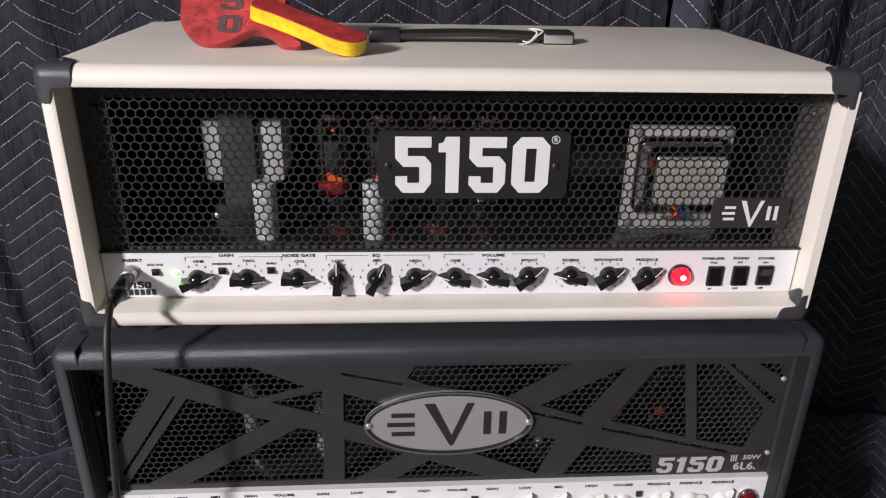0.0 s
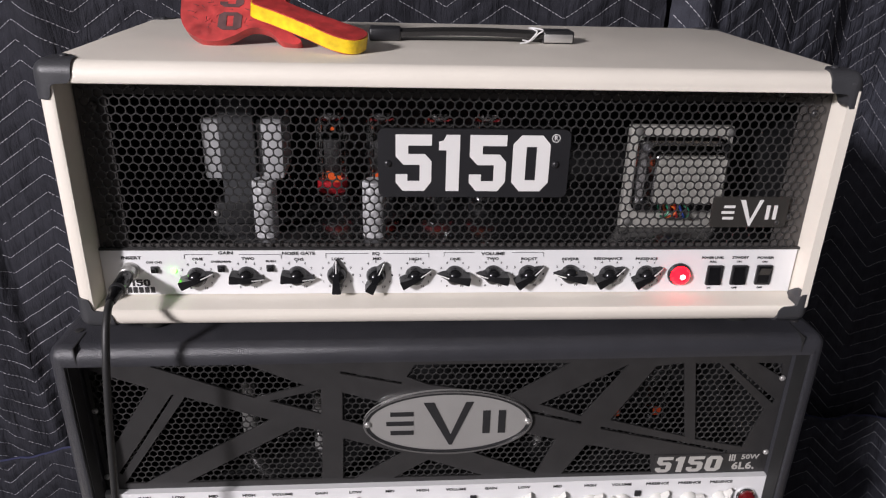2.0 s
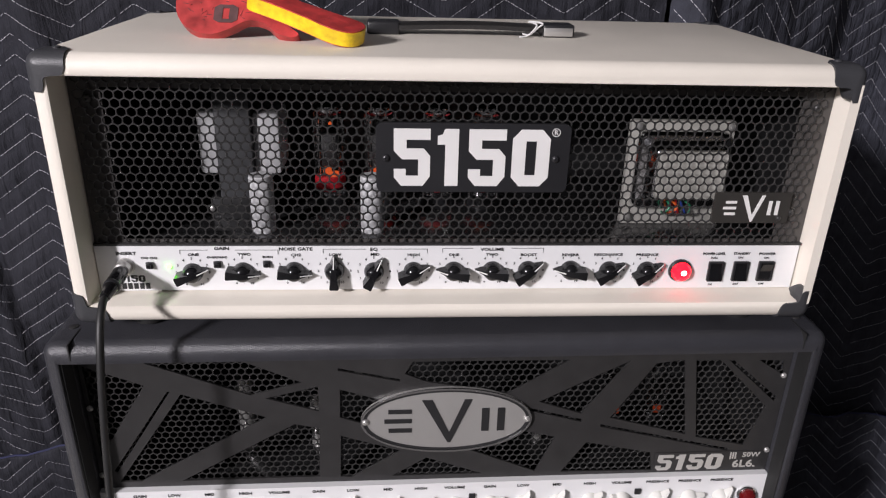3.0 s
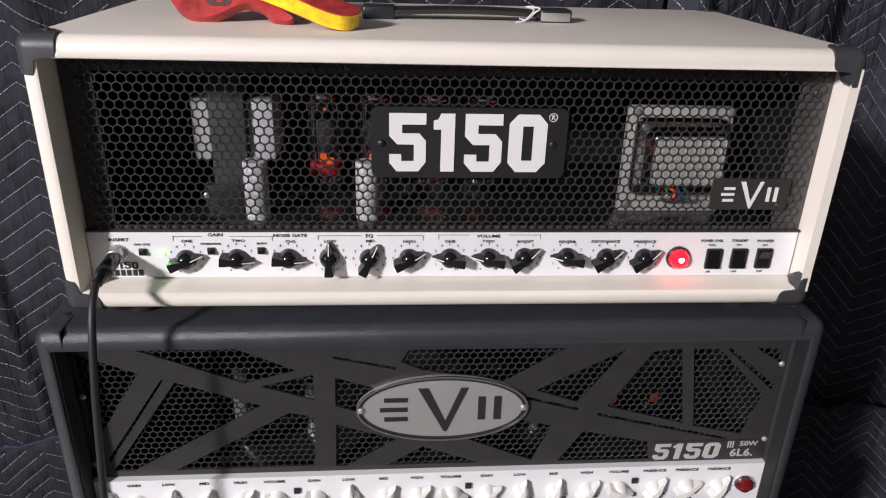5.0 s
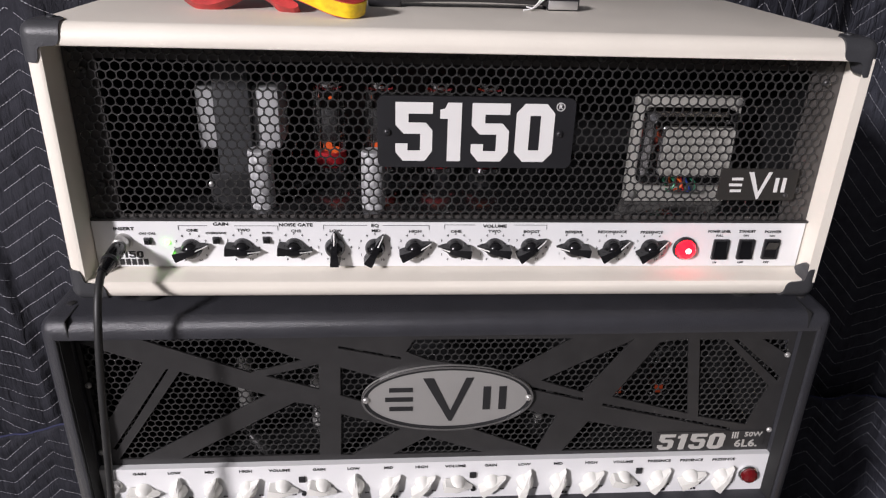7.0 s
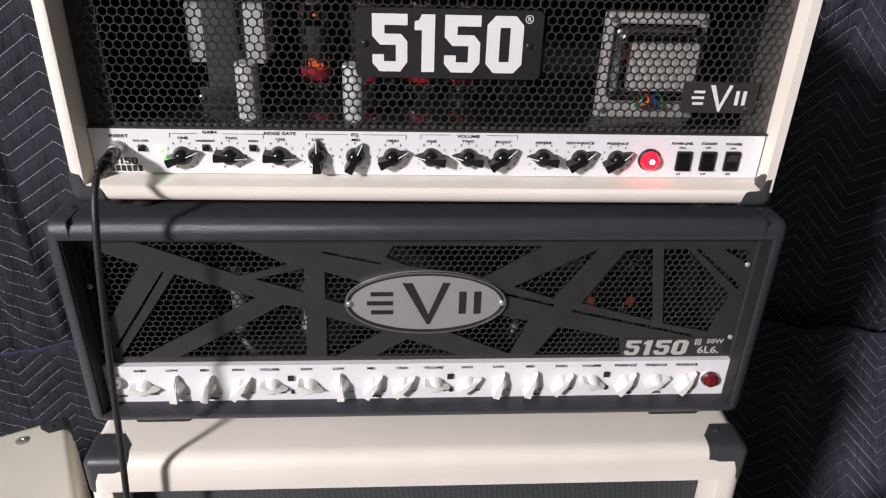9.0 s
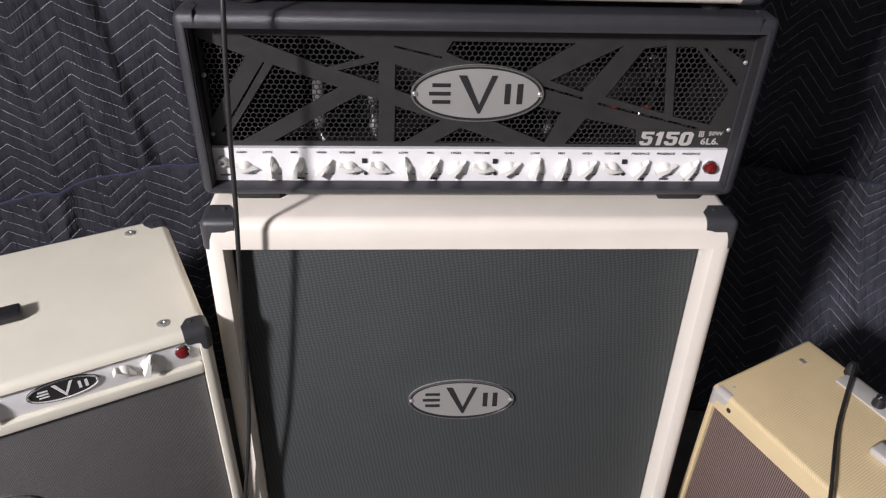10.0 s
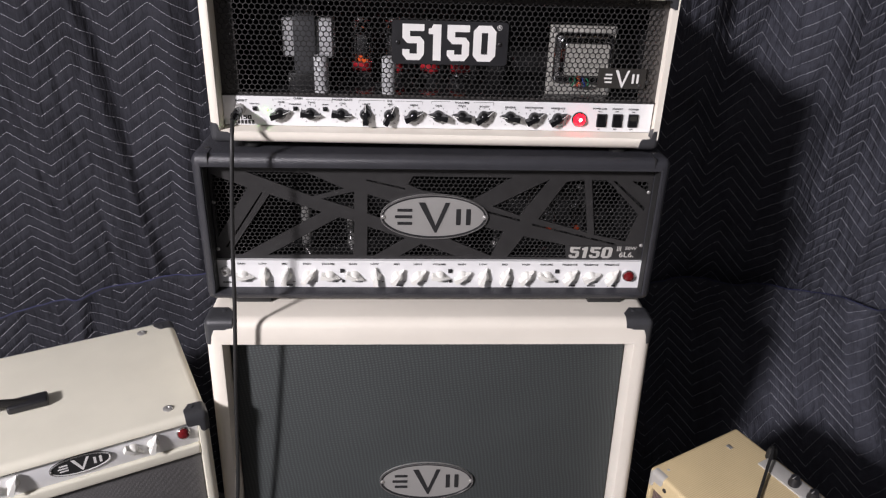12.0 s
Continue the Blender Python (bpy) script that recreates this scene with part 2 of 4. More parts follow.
def sweep(bm, pts, r, seg=10, sub=6):
    """A round cord along smooth points."""
    ps = [Vector(p) for p in pts]
    fine = []
    for i in range(len(ps) - 1):
        p0, p1, p2, p3 = ps[max(i - 1, 0)], ps[i], ps[i + 1], ps[min(i + 2, len(ps) - 1)]
        for k in range(sub):
            t = k / sub
            fine.append(0.5 * (2 * p1 + (p2 - p0) * t + (2 * p0 - 5 * p1 + 4 * p2 - p3) * t * t + (3 * p1 - p0 - 3 * p2 + p3) * t ** 3))
    fine.append(ps[-1])
    side, rings = None, []
    for i, p in enumerate(fine):
        d = (fine[min(i + 1, len(fine) - 1)] - fine[max(i - 1, 0)]).normalized()
        if side is None:
            side = d.orthogonal().normalized()
        side = (side - d * side.dot(d)).normalized()
        up = d.cross(side)
        rings.append([bm.verts.new(p + r * (math.cos(2 * math.pi * k / seg) * side + math.sin(2 * math.pi * k / seg) * up)) for k in range(seg)])
    for a, b in zip(rings, rings[1:]):
        for i in range(seg):
            bm.faces.new((a[i], a[(i + 1) % seg], b[(i + 1) % seg], b[i]))
    bm.faces.new(rings[0][::-1])
    bm.faces.new(rings[-1])
    bmesh.ops.recalc_face_normals(bm, faces=bm.faces[:])
    return bm


def shell(w, d, h, x0, x1, z0, z1, depth, r):
    """A covered box, base at z 0 and front at y 0, with one opening in its front and rolled outer edges."""
    bm = bmesh.new()
    o = [bm.verts.new((sx * w / 2, y, z)) for y in (0, d) for sx, z in ((-1, 0), (1, 0), (1, h), (-1, h))]
    q = [bm.verts.new((x, y, z)) for y in (0, depth) for x, z in ((x0, z0), (x1, z0), (x1, z1), (x0, z1))]
    for i in range(4):
        j = (i + 1) % 4
        bm.faces.new((o[i], o[j], q[j], q[i]))
        bm.faces.new((q[i], q[j], q[4 + j], q[4 + i]))
        bm.faces.new((o[j], o[i], o[4 + i], o[4 + j]))
    bm.faces.new(q[4:])
    bm.faces.new(o[:3:-1])
    bmesh.ops.recalc_face_normals(bm, faces=bm.faces[:])
    so = set(o)
    sq = set(q[:4])
    bm.edges.ensure_lookup_table()
    outer = [e for e in bm.edges if e.verts[0] in so and e.verts[1] in so]
    inner = [e for e in bm.edges if e.verts[0] in sq and e.verts[1] in sq]
    bmesh.ops.bevel(bm, geom=inner, offset=0.0025, segments=2, affect="EDGES", profile=0.5)
    outer = [e for e in bm.edges if len([v for v in e.verts if abs(abs(v.co.x) - w / 2) < 1e-6 and (v.co.z < 1e-6 or v.co.z > h - 1e-6) and (v.co.y < 1e-6 or v.co.y > d - 1e-6)]) == 2]
    bmesh.ops.bevel(bm, geom=outer, offset=r, segments=5, affect="EDGES", profile=0.5)
    return bm


def corner_guard(sx, sz, size=0.05, r=0.011, deep=0.9, crescent=False):
    """A moulded corner guard, its outer corner at the origin: a long arm along the top, a shorter one down the side, rolled over the front."""
    p = 0.0011
    a, b, t, u = size, size * 0.98, size * 0.56, size * 0.42
    inner = [(a, t * 0.45), (a * 0.985, t * 0.72), (a * 0.93, t * 0.92), (a * 0.84, t), (u * 1.5, t * 1.02), (u * 1.14, t * 1.06), (u * 1.02, t * 1.2), (u, b * 0.80), (u * 0.93, b * 0.92), (u * 0.72, b * 0.99), (u * 0.4, b)]
    if crescent:
        inner = [(a - (a - u * 0.9) * math.sin(radians(9 * k)), b - (b - t * 0.55) * math.cos(radians(9 * k))) for k in range(11)]
    bm = bmesh.new()
    rings = []
    steps = [(radians(15 * k), None) for k in range(7)] + [(None, size * deep * 0.55), (None, size * deep)]
    for g, y in steps:
        inset = r * (1 - math.sin(g)) if y is None else 0.0
        yy = -p + r * (1 - math.cos(g)) if y is None else y
        if y is None:
            yy = -p + r - r * math.cos(g)
        else:
            yy = max(y, r)
        shrink = 1.0 if y is None or y < size * deep * 0.9 else 0.72
        out = [(a * shrink, -p + inset)] + [(max(x * shrink, inset), max(z * shrink, inset)) for x, z in inner] + [(-p + inset, b * shrink)]
        rr = max(r - inset, 0.0004)
        for k in range(6):
            h = radians(90 * k / 5)
            out.append((-p + r - rr * math.cos(h), -p + r - rr * math.sin(h)))
        rings.append([bm.verts.new((x * sx, yy, z * sz)) for x, z in out])
    n = len(rings[0])
    for q0, q1 in zip(rings, rings[1:]):
        for i in range(n):
            bm.faces.new((q0[i], q1[i], q1[(i + 1) % n], q0[(i + 1) % n]))
    bm.faces.new(rings[0])
    bm.faces.new(rings[-1][::-1])
    bmesh.ops.recalc_face_normals(bm, faces=bm.faces[:])
    lathe(bm, [(0.0035, 0), (0.0035, 0.001 * -sz), (0.0015, 0.0018 * -sz)], (a * 0.62 * sx, size * 0.66, -p * sz), "z", 12)
    return bm


def screw(bm, x, z, y, r=0.003):
    lathe(bm, [(r, 0), (r, r * 0.35), (r * 0.7, r * 0.7), (r * 0.25, r * 0.78), (0.0002, r * 0.35)], (x, y, z), "y", 12)
    return bm


def perforated(name, x0, x1, z0, z1, y, pitch, hole, material, parent, label="", thick=0.0012):
    """Sheet metal with staggered round holes, each hole cut with its own rim."""
    row = pitch * 0.866
    cols, rows = int((x1 - x0) / pitch), int((z1 - z0) / row)
    ang = [math.pi / 6 * k + math.pi / 6 for k in range(12)]
    hexr = pitch / math.sqrt(3)
    outer = [((hexr if k % 2 == 0 else pitch / 2) * math.cos(a), (hexr if k % 2 == 0 else pitch / 2) * math.sin(a)) for k, a in enumerate(ang)]
    inner = [((hole * (1.04 if k % 2 == 0 else 0.98)) * math.cos(a), (hole * (1.04 if k % 2 == 0 else 0.98)) * math.sin(a)) for k, a in enumerate(ang)]
    vs, fs = [], []
    for j in range(rows + 1):
        for i in range(cols + (j % 2 == 0)):
            cx, cz = x0 + (i + 0.5 * (j % 2)) * pitch, z0 + j * row
            n = len(vs)
            vs += [(cx + u, y, cz + v) for u, v in outer]
            vs += [(cx + u * 1.09, y, cz + v * 1.09) for u, v in inner]
            vs += [(cx + u, y + thick * 0.35, cz + v) for u, v in inner]
            vs += [(cx + u * 0.99, y + thick, cz + v * 0.99) for u, v in inner]
            for k in range(12):
                l = (k + 1) % 12
                for q in (0, 12, 24):
                    fs.append((n + q + k, n + q + 12 + k, n + q + 12 + l, n + q + l))
    me = bpy.data.meshes.new(name)
    me.from_pydata(vs, [], fs)
    me.materials.append(material)
    me.update()
    ob = new(name, me)
    ob.parent = parent
    return tagged(ob, label) if label else ob


def lettering(words, size, x, z, y, parent, material, wide=1.0, name="lettering", depth=0.0002):
    """Words in the built-in font, flat on a front, centred on x and z."""
    c = bpy.data.curves.new("letters", "FONT")
    c.body, c.size, c.align_x, c.align_y, c.extrude, c.resolution_u, c.offset = words, size, "CENTER", "CENTER", depth, 2, size * 0.022
    t = bpy.data.objects.new("letters", c)
    scene.collection.objects.link(t)
    me = bpy.data.meshes.new_from_object(t)
    bpy.data.objects.remove(t)
    bpy.data.curves.remove(c)
    me.name = name
    me.materials.clear()
    me.materials.append(material)
    ob = new(name, me)
    ob.parent = parent
    ob.matrix_basis = Matrix.Translation((x, y, z)) @ pose(0, 0, 0, 90) @ Matrix.Diagonal((wide, 1, 1, 1))
    return ob


FIVE = [(0, 1), (1, 1), (1, 0.81), (0.35, 0.81), (0.35, 0.66), (0.82, 0.66), (1, 0.53), (1, 0.17), (0.8, 0), (0.2, 0), (0, 0.15), (0, 0.3), (0.33, 0.3), (0.33, 0.18), (0.67, 0.18), (0.67, 0.47), (0.22, 0.47), (0, 0.62)]
ONE = [(0.35, 1), (1, 1), (1, 0), (0.36, 0), (0.36, 0.73), (0, 0.73), (0, 0.88), (0.22, 0.9)]
ZERO = [(0.22, 1), (0.78, 1), (1, 0.84), (1, 0.16), (0.78, 0), (0.22, 0), (0, 0.16), (0, 0.84)]
ZERO_IN = [(0.36, 0.8), (0.64, 0.8), (0.64, 0.2), (0.36, 0.2)]


def digits(parent, material, x, z, w, h, y0, y1, lean=0.0):
    """Four block figures side by side: five, one, five, nought."""
    u = w / 4.32
    for loops, cx, cw in (((FIVE,), x, u), ((ONE,), x + u * 1.2, u * 0.58), ((FIVE,), x + u * 2.06, u * 1.03), ((ZERO, ZERO_IN), x + u * 3.27, u * 1.05)):
        part("figure", plate(bmesh.new(), [[(cx + a * cw + lean * b * h, z + b * h) for a, b in loop] for loop in loops], y0, y1), material, parent, smooth=0)


def emblem(bm, cx, cz, w, h, y0, y1):
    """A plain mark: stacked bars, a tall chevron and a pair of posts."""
    b = h * 0.56
    e = w * 0.2
    for k in (0, 1, 2):
        z = cz - b * 0.5 + k * b * 0.41
        out = 0.035 * w if k == 1 else 0
        plate(bm, [[(cx - w / 2 - out, z), (cx - w / 2 + e, z), (cx - w / 2 + e, z + b * 0.18), (cx - w / 2 - out, z + b * 0.18)]], y0, y1)
    plate(bm, [[(cx - w * 0.215, cz + h * 0.5), (cx - w * 0.125, cz + h * 0.5), (cx + w * 0.022, cz - h * 0.3), (cx + w * 0.15, cz + h * 0.5), (cx + w * 0.215, cz + h * 0.5), (cx + w * 0.035, cz - h * 0.55), (cx + w * 0.01, cz - h * 0.55)]], y0, y1)
    for k in (0, 1):
        x = cx + w / 2 - e + k * e * 0.68
        plate(bm, [[(x, cz - b * 0.5), (x + e * 0.32, cz - b * 0.5), (x + e * 0.32, cz + b * 0.5), (x, cz + b * 0.5)]], y0, y1)
    return bm


def oval_badge(parent, cx, cz, a, b, y, dark=False):
    """An oval nameplate with a rim, an inlaid mark and two screws."""
    plate_mat, ink = (BAND, WHITE_INK) if dark else (OVAL_METAL, BAND)
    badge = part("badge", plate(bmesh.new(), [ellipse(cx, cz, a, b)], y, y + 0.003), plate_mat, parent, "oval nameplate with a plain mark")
    rim = bmesh.new()
    plate(rim, [ellipse(cx, cz, a, b), ellipse(cx, cz, a * 0.975, b * 0.945)], y - 0.0016, y)
    part("rim", rim, CHROME, badge, "bright polished rim")
    band = plate(bmesh.new(), [ellipse(cx, cz, a * 0.972, b * 0.94), ellipse(cx, cz, a * 0.935, b * 0.875)], y - 0.0005, y)
    part("inlay", band, WHITE_INK if dark else BAND, badge)
    part("mark", emblem(bmesh.new(), cx, cz, a * 1.36, b * 1.28, y - 0.0007, y), ink, badge)
    for s in (-1, 1):
        part("screw", screw(bmesh.new(), cx + s * a * 0.945, cz, y - 0.0005, min(0.0035, a * 0.045)), STEEL, badge)
    return badge


def pointer_knob(name, material, line):
    """A pointed knob: round skirt, domed cap, a blade with a tail and a line on its point."""
    k = part("knob", lathe(bmesh.new(), [(0.0094, 0.0003), (0.0094, 0.0018), (0.0088, 0.0045), (0.0078, 0.008), (0.0060, 0.0108), (0.0036, 0.0122), (0.0008, 0.0127)], seg=28), material, None)
    prof = [(0.0, 0.0172), (0.0026, 0.0125), (0.0048, 0.0065), (0.0053, 0.0), (0.0050, -0.0135), (0.0042, -0.0145), (-0.0042, -0.0145), (-0.0050, -0.0135), (-0.0053, 0.0), (-0.0048, 0.0065), (-0.0026, 0.0125)]

    def crest(z):
        return -0.0142 if z < -0.004 else -0.0142 + 0.0085 * ((z + 0.004) / 0.0212) ** 1.5

    bm = bmesh.new()
    low = [bm.verts.new((x, -0.002, z)) for x, z in prof]
    top = [bm.verts.new((x * (0.86 if z < -0.004 else 0.5), crest(z), z * 0.98)) for x, z in prof]
    n = len(prof)
    for i in range(n):
        bm.faces.new((low[i], low[(i + 1) % n], top[(i + 1) % n], top[i]))
    bm.faces.new(top)
    bm.faces.new(low[::-1])
    bmesh.ops.recalc_face_normals(bm, faces=bm.faces[:])
    bmesh.ops.triangulate(bm, faces=[f for f in bm.faces if len(f.verts) > 4])
    part("blade", bm, material, k, smooth=25)
    part("pointer_line", sweep(bmesh.new(), [(0, crest(z) - 0.0004, z) for z in (0.006, 0.009, 0.0125, 0.0165)], 0.0006, 6, 3), line, k)
    return k


def place_knob(proto, x, y, z, angle, parent):
    """One more knob on a panel, turned clockwise by angle."""
    o = copy_thing(proto, Matrix.Translation((x, y, z)) @ pose(0, 0, 0, 0, angle, 0))
    o.parent = parent
    return o


NUMBERS = {}


def number_mesh(words):
    """The flat mesh of a small printed number, made once."""
    if words not in NUMBERS:
        c = bpy.data.curves.new("number", "FONT")
        c.body, c.size, c.align_x, c.align_y, c.extrude, c.resolution_u, c.offset = words, 0.0033, "CENTER", "CENTER", 0.0001, 1, 0.00006
        t = bpy.data.objects.new("number", c)
        scene.collection.objects.link(t)
        NUMBERS[words] = bpy.data.meshes.new_from_object(t)
        bpy.data.objects.remove(t)
        bpy.data.curves.remove(c)
    return NUMBERS[words]


def dial_marks(x, z, y, parent):
    """The printed scale from 0 to 10 round a knob."""
    bm = bmesh.new()
    for k in range(11):
        a = radians(-152 + 30.4 * k)
        t = bmesh.new()
        t.from_mesh(number_mesh(str(k)))
        t.transform(Matrix.Translation((x + 0.0150 * math.sin(a), y, z + 0.0140 * math.cos(a))) @ pose(0, 0, 0, 90) @ Matrix.Diagonal((1.15, 1, 1, 1)))
        merge(bm, t)
    tagged(part("dial_marks", bm, BLACK_INK, parent, smooth=0), "small printed dial numbers", kind="stuff")


def jewel(parent, x, z, y, r, lens, hot=None):
    ring = part("jewel_ring", lathe(bmesh.new(), [(r * 1.18, 0), (r * 1.18, 0.002), (r * 1.05, 0.0035), (r, 0.0035)], (x, y, z), seg=32), CHROME if lens is JEWEL_OFF else BLACK_PLASTIC, parent)
    bm = lathe(bmesh.new(), [(r, 0.0036), (r * 0.98, 0.0055), (r * 0.8, 0.0085), (r * 0.45, 0.0105), (r * 0.12, 0.011)], (x, y, z), seg=12)
    part("jewel_lens", bm, lens, ring, "faceted red glass", smooth=0)
    if hot:
        part("lamp", lathe(bmesh.new(), [(r * 0.3, 0.0106), (r * 0.2, 0.0114), (0.0003, 0.0116)], (x, y, z + r * 0.1), seg=16), hot, ring)
    return ring


def jack(parent, x, z, y):
    j = part("jack_socket", lathe(bmesh.new(), [(0.0085, 0), (0.0085, 0.002), (0.0075, 0.003), (0.0065, 0.003), (0.0065, 0.006), (0.0045, 0.0065), (0.0035, 0.0062), (0.0034, 0.001)], (x, y, z), seg=6 * 4), STEEL, parent)
    return j


def foot(parent, x, y, r=0.016, h=0.013):
    return part("foot", lathe(bmesh.new(), [(r, -h * 0.0), (r * 0.98, -h * 0.6), (r * 0.85, -h)], (x, y, 0), "z", 20), RUBBER, parent)


# ---- room ----
def slab(name, x0, x1, y0, y1, z0, z1, material, label, category):
    bm = box(bmesh.new(), x0, x1, y0, y1, z0, z1)
    ob = part(name, bm, material, None, smooth=0)
    return tagged(ob, label, category, kind="structure")


slab("floor", -4.5, 4.0, -5.0, 1.0, -0.1, 0.0, CARPET, "grey carpeted floor under the amplifiers", "floor")
# The ceiling and the south, west and east walls are unseen additions.
slab("ceiling", -4.5, 4.0, -5.0, 1.0, 3.6, 3.7, CEIL, "unseen plain ceiling added to close the room", "ceiling")
slab("wall_north", -4.5, 4.0, 0.75, 0.85, 0.0, 3.6, WALL, "plain wall behind the hung blankets", "wall")
slab("wall_south", -4.5, 4.0, -5.0, -4.9, 0.0, 3.6, WALL, "unseen plain wall added behind the camera", "wall")
slab("wall_west", -4.5, -4.4, -4.9, 0.75, 0.0, 3.6, WALL, "unseen plain side wall added to close the room", "wall")
slab("wall_east", 3.9, 4.0, -4.9, 0.75, 0.0, 3.6, WALL, "unseen plain side wall added to close the room", "wall")


def tri(u):
    return abs((u % 2.0) - 1.0)


def blanket(name, x0, x1, z0, z1, y, label, folds, shear=0.0, half=0.0795, amp=0.036, gap=0.026, phase=0.0, step=0.0058, lean=0.0, seed=1, slope=0.0, recede=None, cloth_material=None, wave=0.0, thread=0.00030):
    """A quilted moving blanket hung as a sheet: soft vertical folds, puffed zigzag quilting and its sewn thread."""
    def zig(x, z):
        u = (x - x0 + phase + 0.003 * noise.noise(Vector((x * 2, z * 2, seed)))) / half
        return z - amp * tri(u) - shear * x

    def off(x, z):
        q = 0.0
        for fx, wd, dep, tilt in folds:
            d = (x - fx - tilt * (z - 1.0) - 0.02 * noise.noise(Vector((z * 3, fx, seed)))) / wd
            q += dep * math.exp(-d * d)
        q += 0.014 * noise.noise(Vector((x * 2.1, z * 0.9, seed + 3.0)))
        q += 0.0055 * noise.noise(Vector((x * 14, z * 5, seed + 7.0))) + 0.0026 * noise.noise(Vector((x * 60, z * 22, seed)))
        if recede:
            k = min(max((x - recede[0]) / (recede[1] - recede[0]), 0.0), 1.0)
            q -= recede[2] * k * k * (3 - 2 * k)
            q += recede[3] * k * max(0.0, 0.42 - z) ** 1.4
        q += 0.004 * abs(noise.noise(Vector((x * 34 + z * 5, z * 4.0, seed + 11.0)))) ** 0.5
        p = zig(x, z) / gap
        puff = abs(math.sin(math.pi * p)) ** 0.6
        seam = abs(math.sin(math.pi * (x - x0 + phase) / half)) ** 0.5
        return y + lean * (z - z0) - q - 0.0042 * puff * (0.55 + 0.45 * seam)

    def top(x):
        return z1 + slope * x + wave * (noise.noise(Vector((x * 3.1, seed, 0.5))) + 0.45 * noise.noise(Vector((x * 11.0, seed, 2.5))))

    nx, nz = int((x1 - x0) / step), int((z1 - z0) / step)
    vs = []
    for j in range(nz + 1):
        for i in range(nx + 1):
            x = x0 + (x1 - x0) * i / nx
            z = z0 + (top(x) - z0) * j / nz
            vs.append((x, off(x, z), z))
    w = nx + 1
    fs = [(j * w + i, j * w + i + 1, (j + 1) * w + i + 1, (j + 1) * w + i) for j in range(nz) for i in range(nx)]
    n = len(vs)
    vs += [(a, b + 0.006, c) for a, b, c in vs[:w]] + [(a, b + 0.006, c) for a, b, c in vs[nz * w:nz * w + w]]
    fs += [(n + i, n + i + 1, i + 1, i) for i in range(nx)]
    fs += [(nz * w + i, nz * w + i + 1, n + w + i + 1, n + w + i) for i in range(nx)]
    ob = thing(name, Matrix.Identity(4), label, "blanket", "hung moving blankets")
    me = bpy.data.meshes.new("cloth")
    me.from_pydata(vs, [], fs)
    me.materials.append(cloth_material or BLANKET)
    me.shade_smooth()
    cloth = new("cloth", me)
    cloth.parent = ob
    tv, tf = [], []
    rng = random.Random(seed)
    lo = int((z0 - amp - abs(shear) * 3 - 0.5) / gap)
    hi = int((z1 + amp + abs(shear) * 3 + abs(slope) * 2 + 0.5) / gap)
    for k in range(lo, hi):
        x = x0 + 0.004
        while x < x1 - 0.008:
            ln = 0.0038 + rng.uniform(-0.0006, 0.0006)
            pts = []
            for xx in (x, x + ln):
                u = (xx - x0 + phase + 0.003 * noise.noise(Vector((xx * 2, 2.0, seed)))) / half
                pts.append((xx, k * gap + amp * tri(u) + shear * xx))
            (xa, za), (xb, zb) = pts
            if z0 + 0.004 < min(za, zb) and max(za, zb) < top(xa) - 0.006 and rng.random() < 0.96:
                d = Vector((xb - xa, 0, zb - za)).normalized()
                nn = Vector((-d.z, 0, d.x)) * thread
                ya, yb = off(xa, za) - 0.0019, off(xb, zb) - 0.0019
                b0 = len(tv)
                a, b = Vector((xa, ya, za)), Vector((xb, yb, zb))
                mid = (a + b) / 2 + Vector((0, -0.0007, 0))
                tv += [a - nn, a + nn, mid - nn, mid + nn, b - nn, b + nn]
                tf += [(b0, b0 + 2, b0 + 3, b0 + 1), (b0 + 2, b0 + 4, b0 + 5, b0 + 3)]
            x += ln + 0.0013
    me = bpy.data.meshes.new("stitching")
    me.from_pydata(tv, [], tf)
    me.materials.append(THREAD)
    st = new("stitching", me)
    st.parent = ob
    tagged(st, "dashed pale zigzag thread", kind="stuff")
    return ob, off, top


blanket("moving_blanket", -1.75, 0.314, 0.50, 2.05, 0.385, "dark quilted moving blanket with pale zigzag stitching hung on the wall",
                        [(-0.70, 0.06, 0.010, -0.10), (-0.62, 0.03, -0.006, -0.12), (-0.80, 0.05, 0.010, -0.05), (-0.655, 0.009, 0.006, -0.16), (-0.635, 0.009, -0.006, -0.16), (-0.735, 0.008, -0.006, -0.14), (-0.83, 0.008, -0.005, -0.17), (-0.50, 0.03, 0.018, 0.0), (-1.1, 0.05, 0.03, 0), (-0.3, 0.04, 0.02, 0.05)], phase=0.061, shear=0.08, amp=0.049, seed=2)
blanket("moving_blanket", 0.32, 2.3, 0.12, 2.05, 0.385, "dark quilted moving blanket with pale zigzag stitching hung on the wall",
                        [(0.36, 0.03, 0.03, 0), (0.62, 0.05, 0.02, 0.03), (0.95, 0.08, 0.03, 0.04), (1.35, 0.06, 0.03, 0)], shear=-0.243, amp=0.066, half=0.079, gap=0.030, phase=0.010, seed=5, recede=(0.34, 0.80, 0.235, 0.0), cloth_material=LIT_BLUE_BLANKET, thread=0.00042)
low_l, off_ll, top_ll = blanket("moving_blanket", -1.75, -0.30, 0.0, 0.762, 0.352, "dark quilted moving blanket draped low behind the combo amplifier",
                        [(-0.72, 0.02, 0.02, 0.1), (-0.45, 0.06, 0.02, 0), (-1.1, 0.06, 0.02, 0)], shear=0.25, half=0.075, amp=0.05, phase=0.05, seed=8, slope=0.24, wave=0.03)
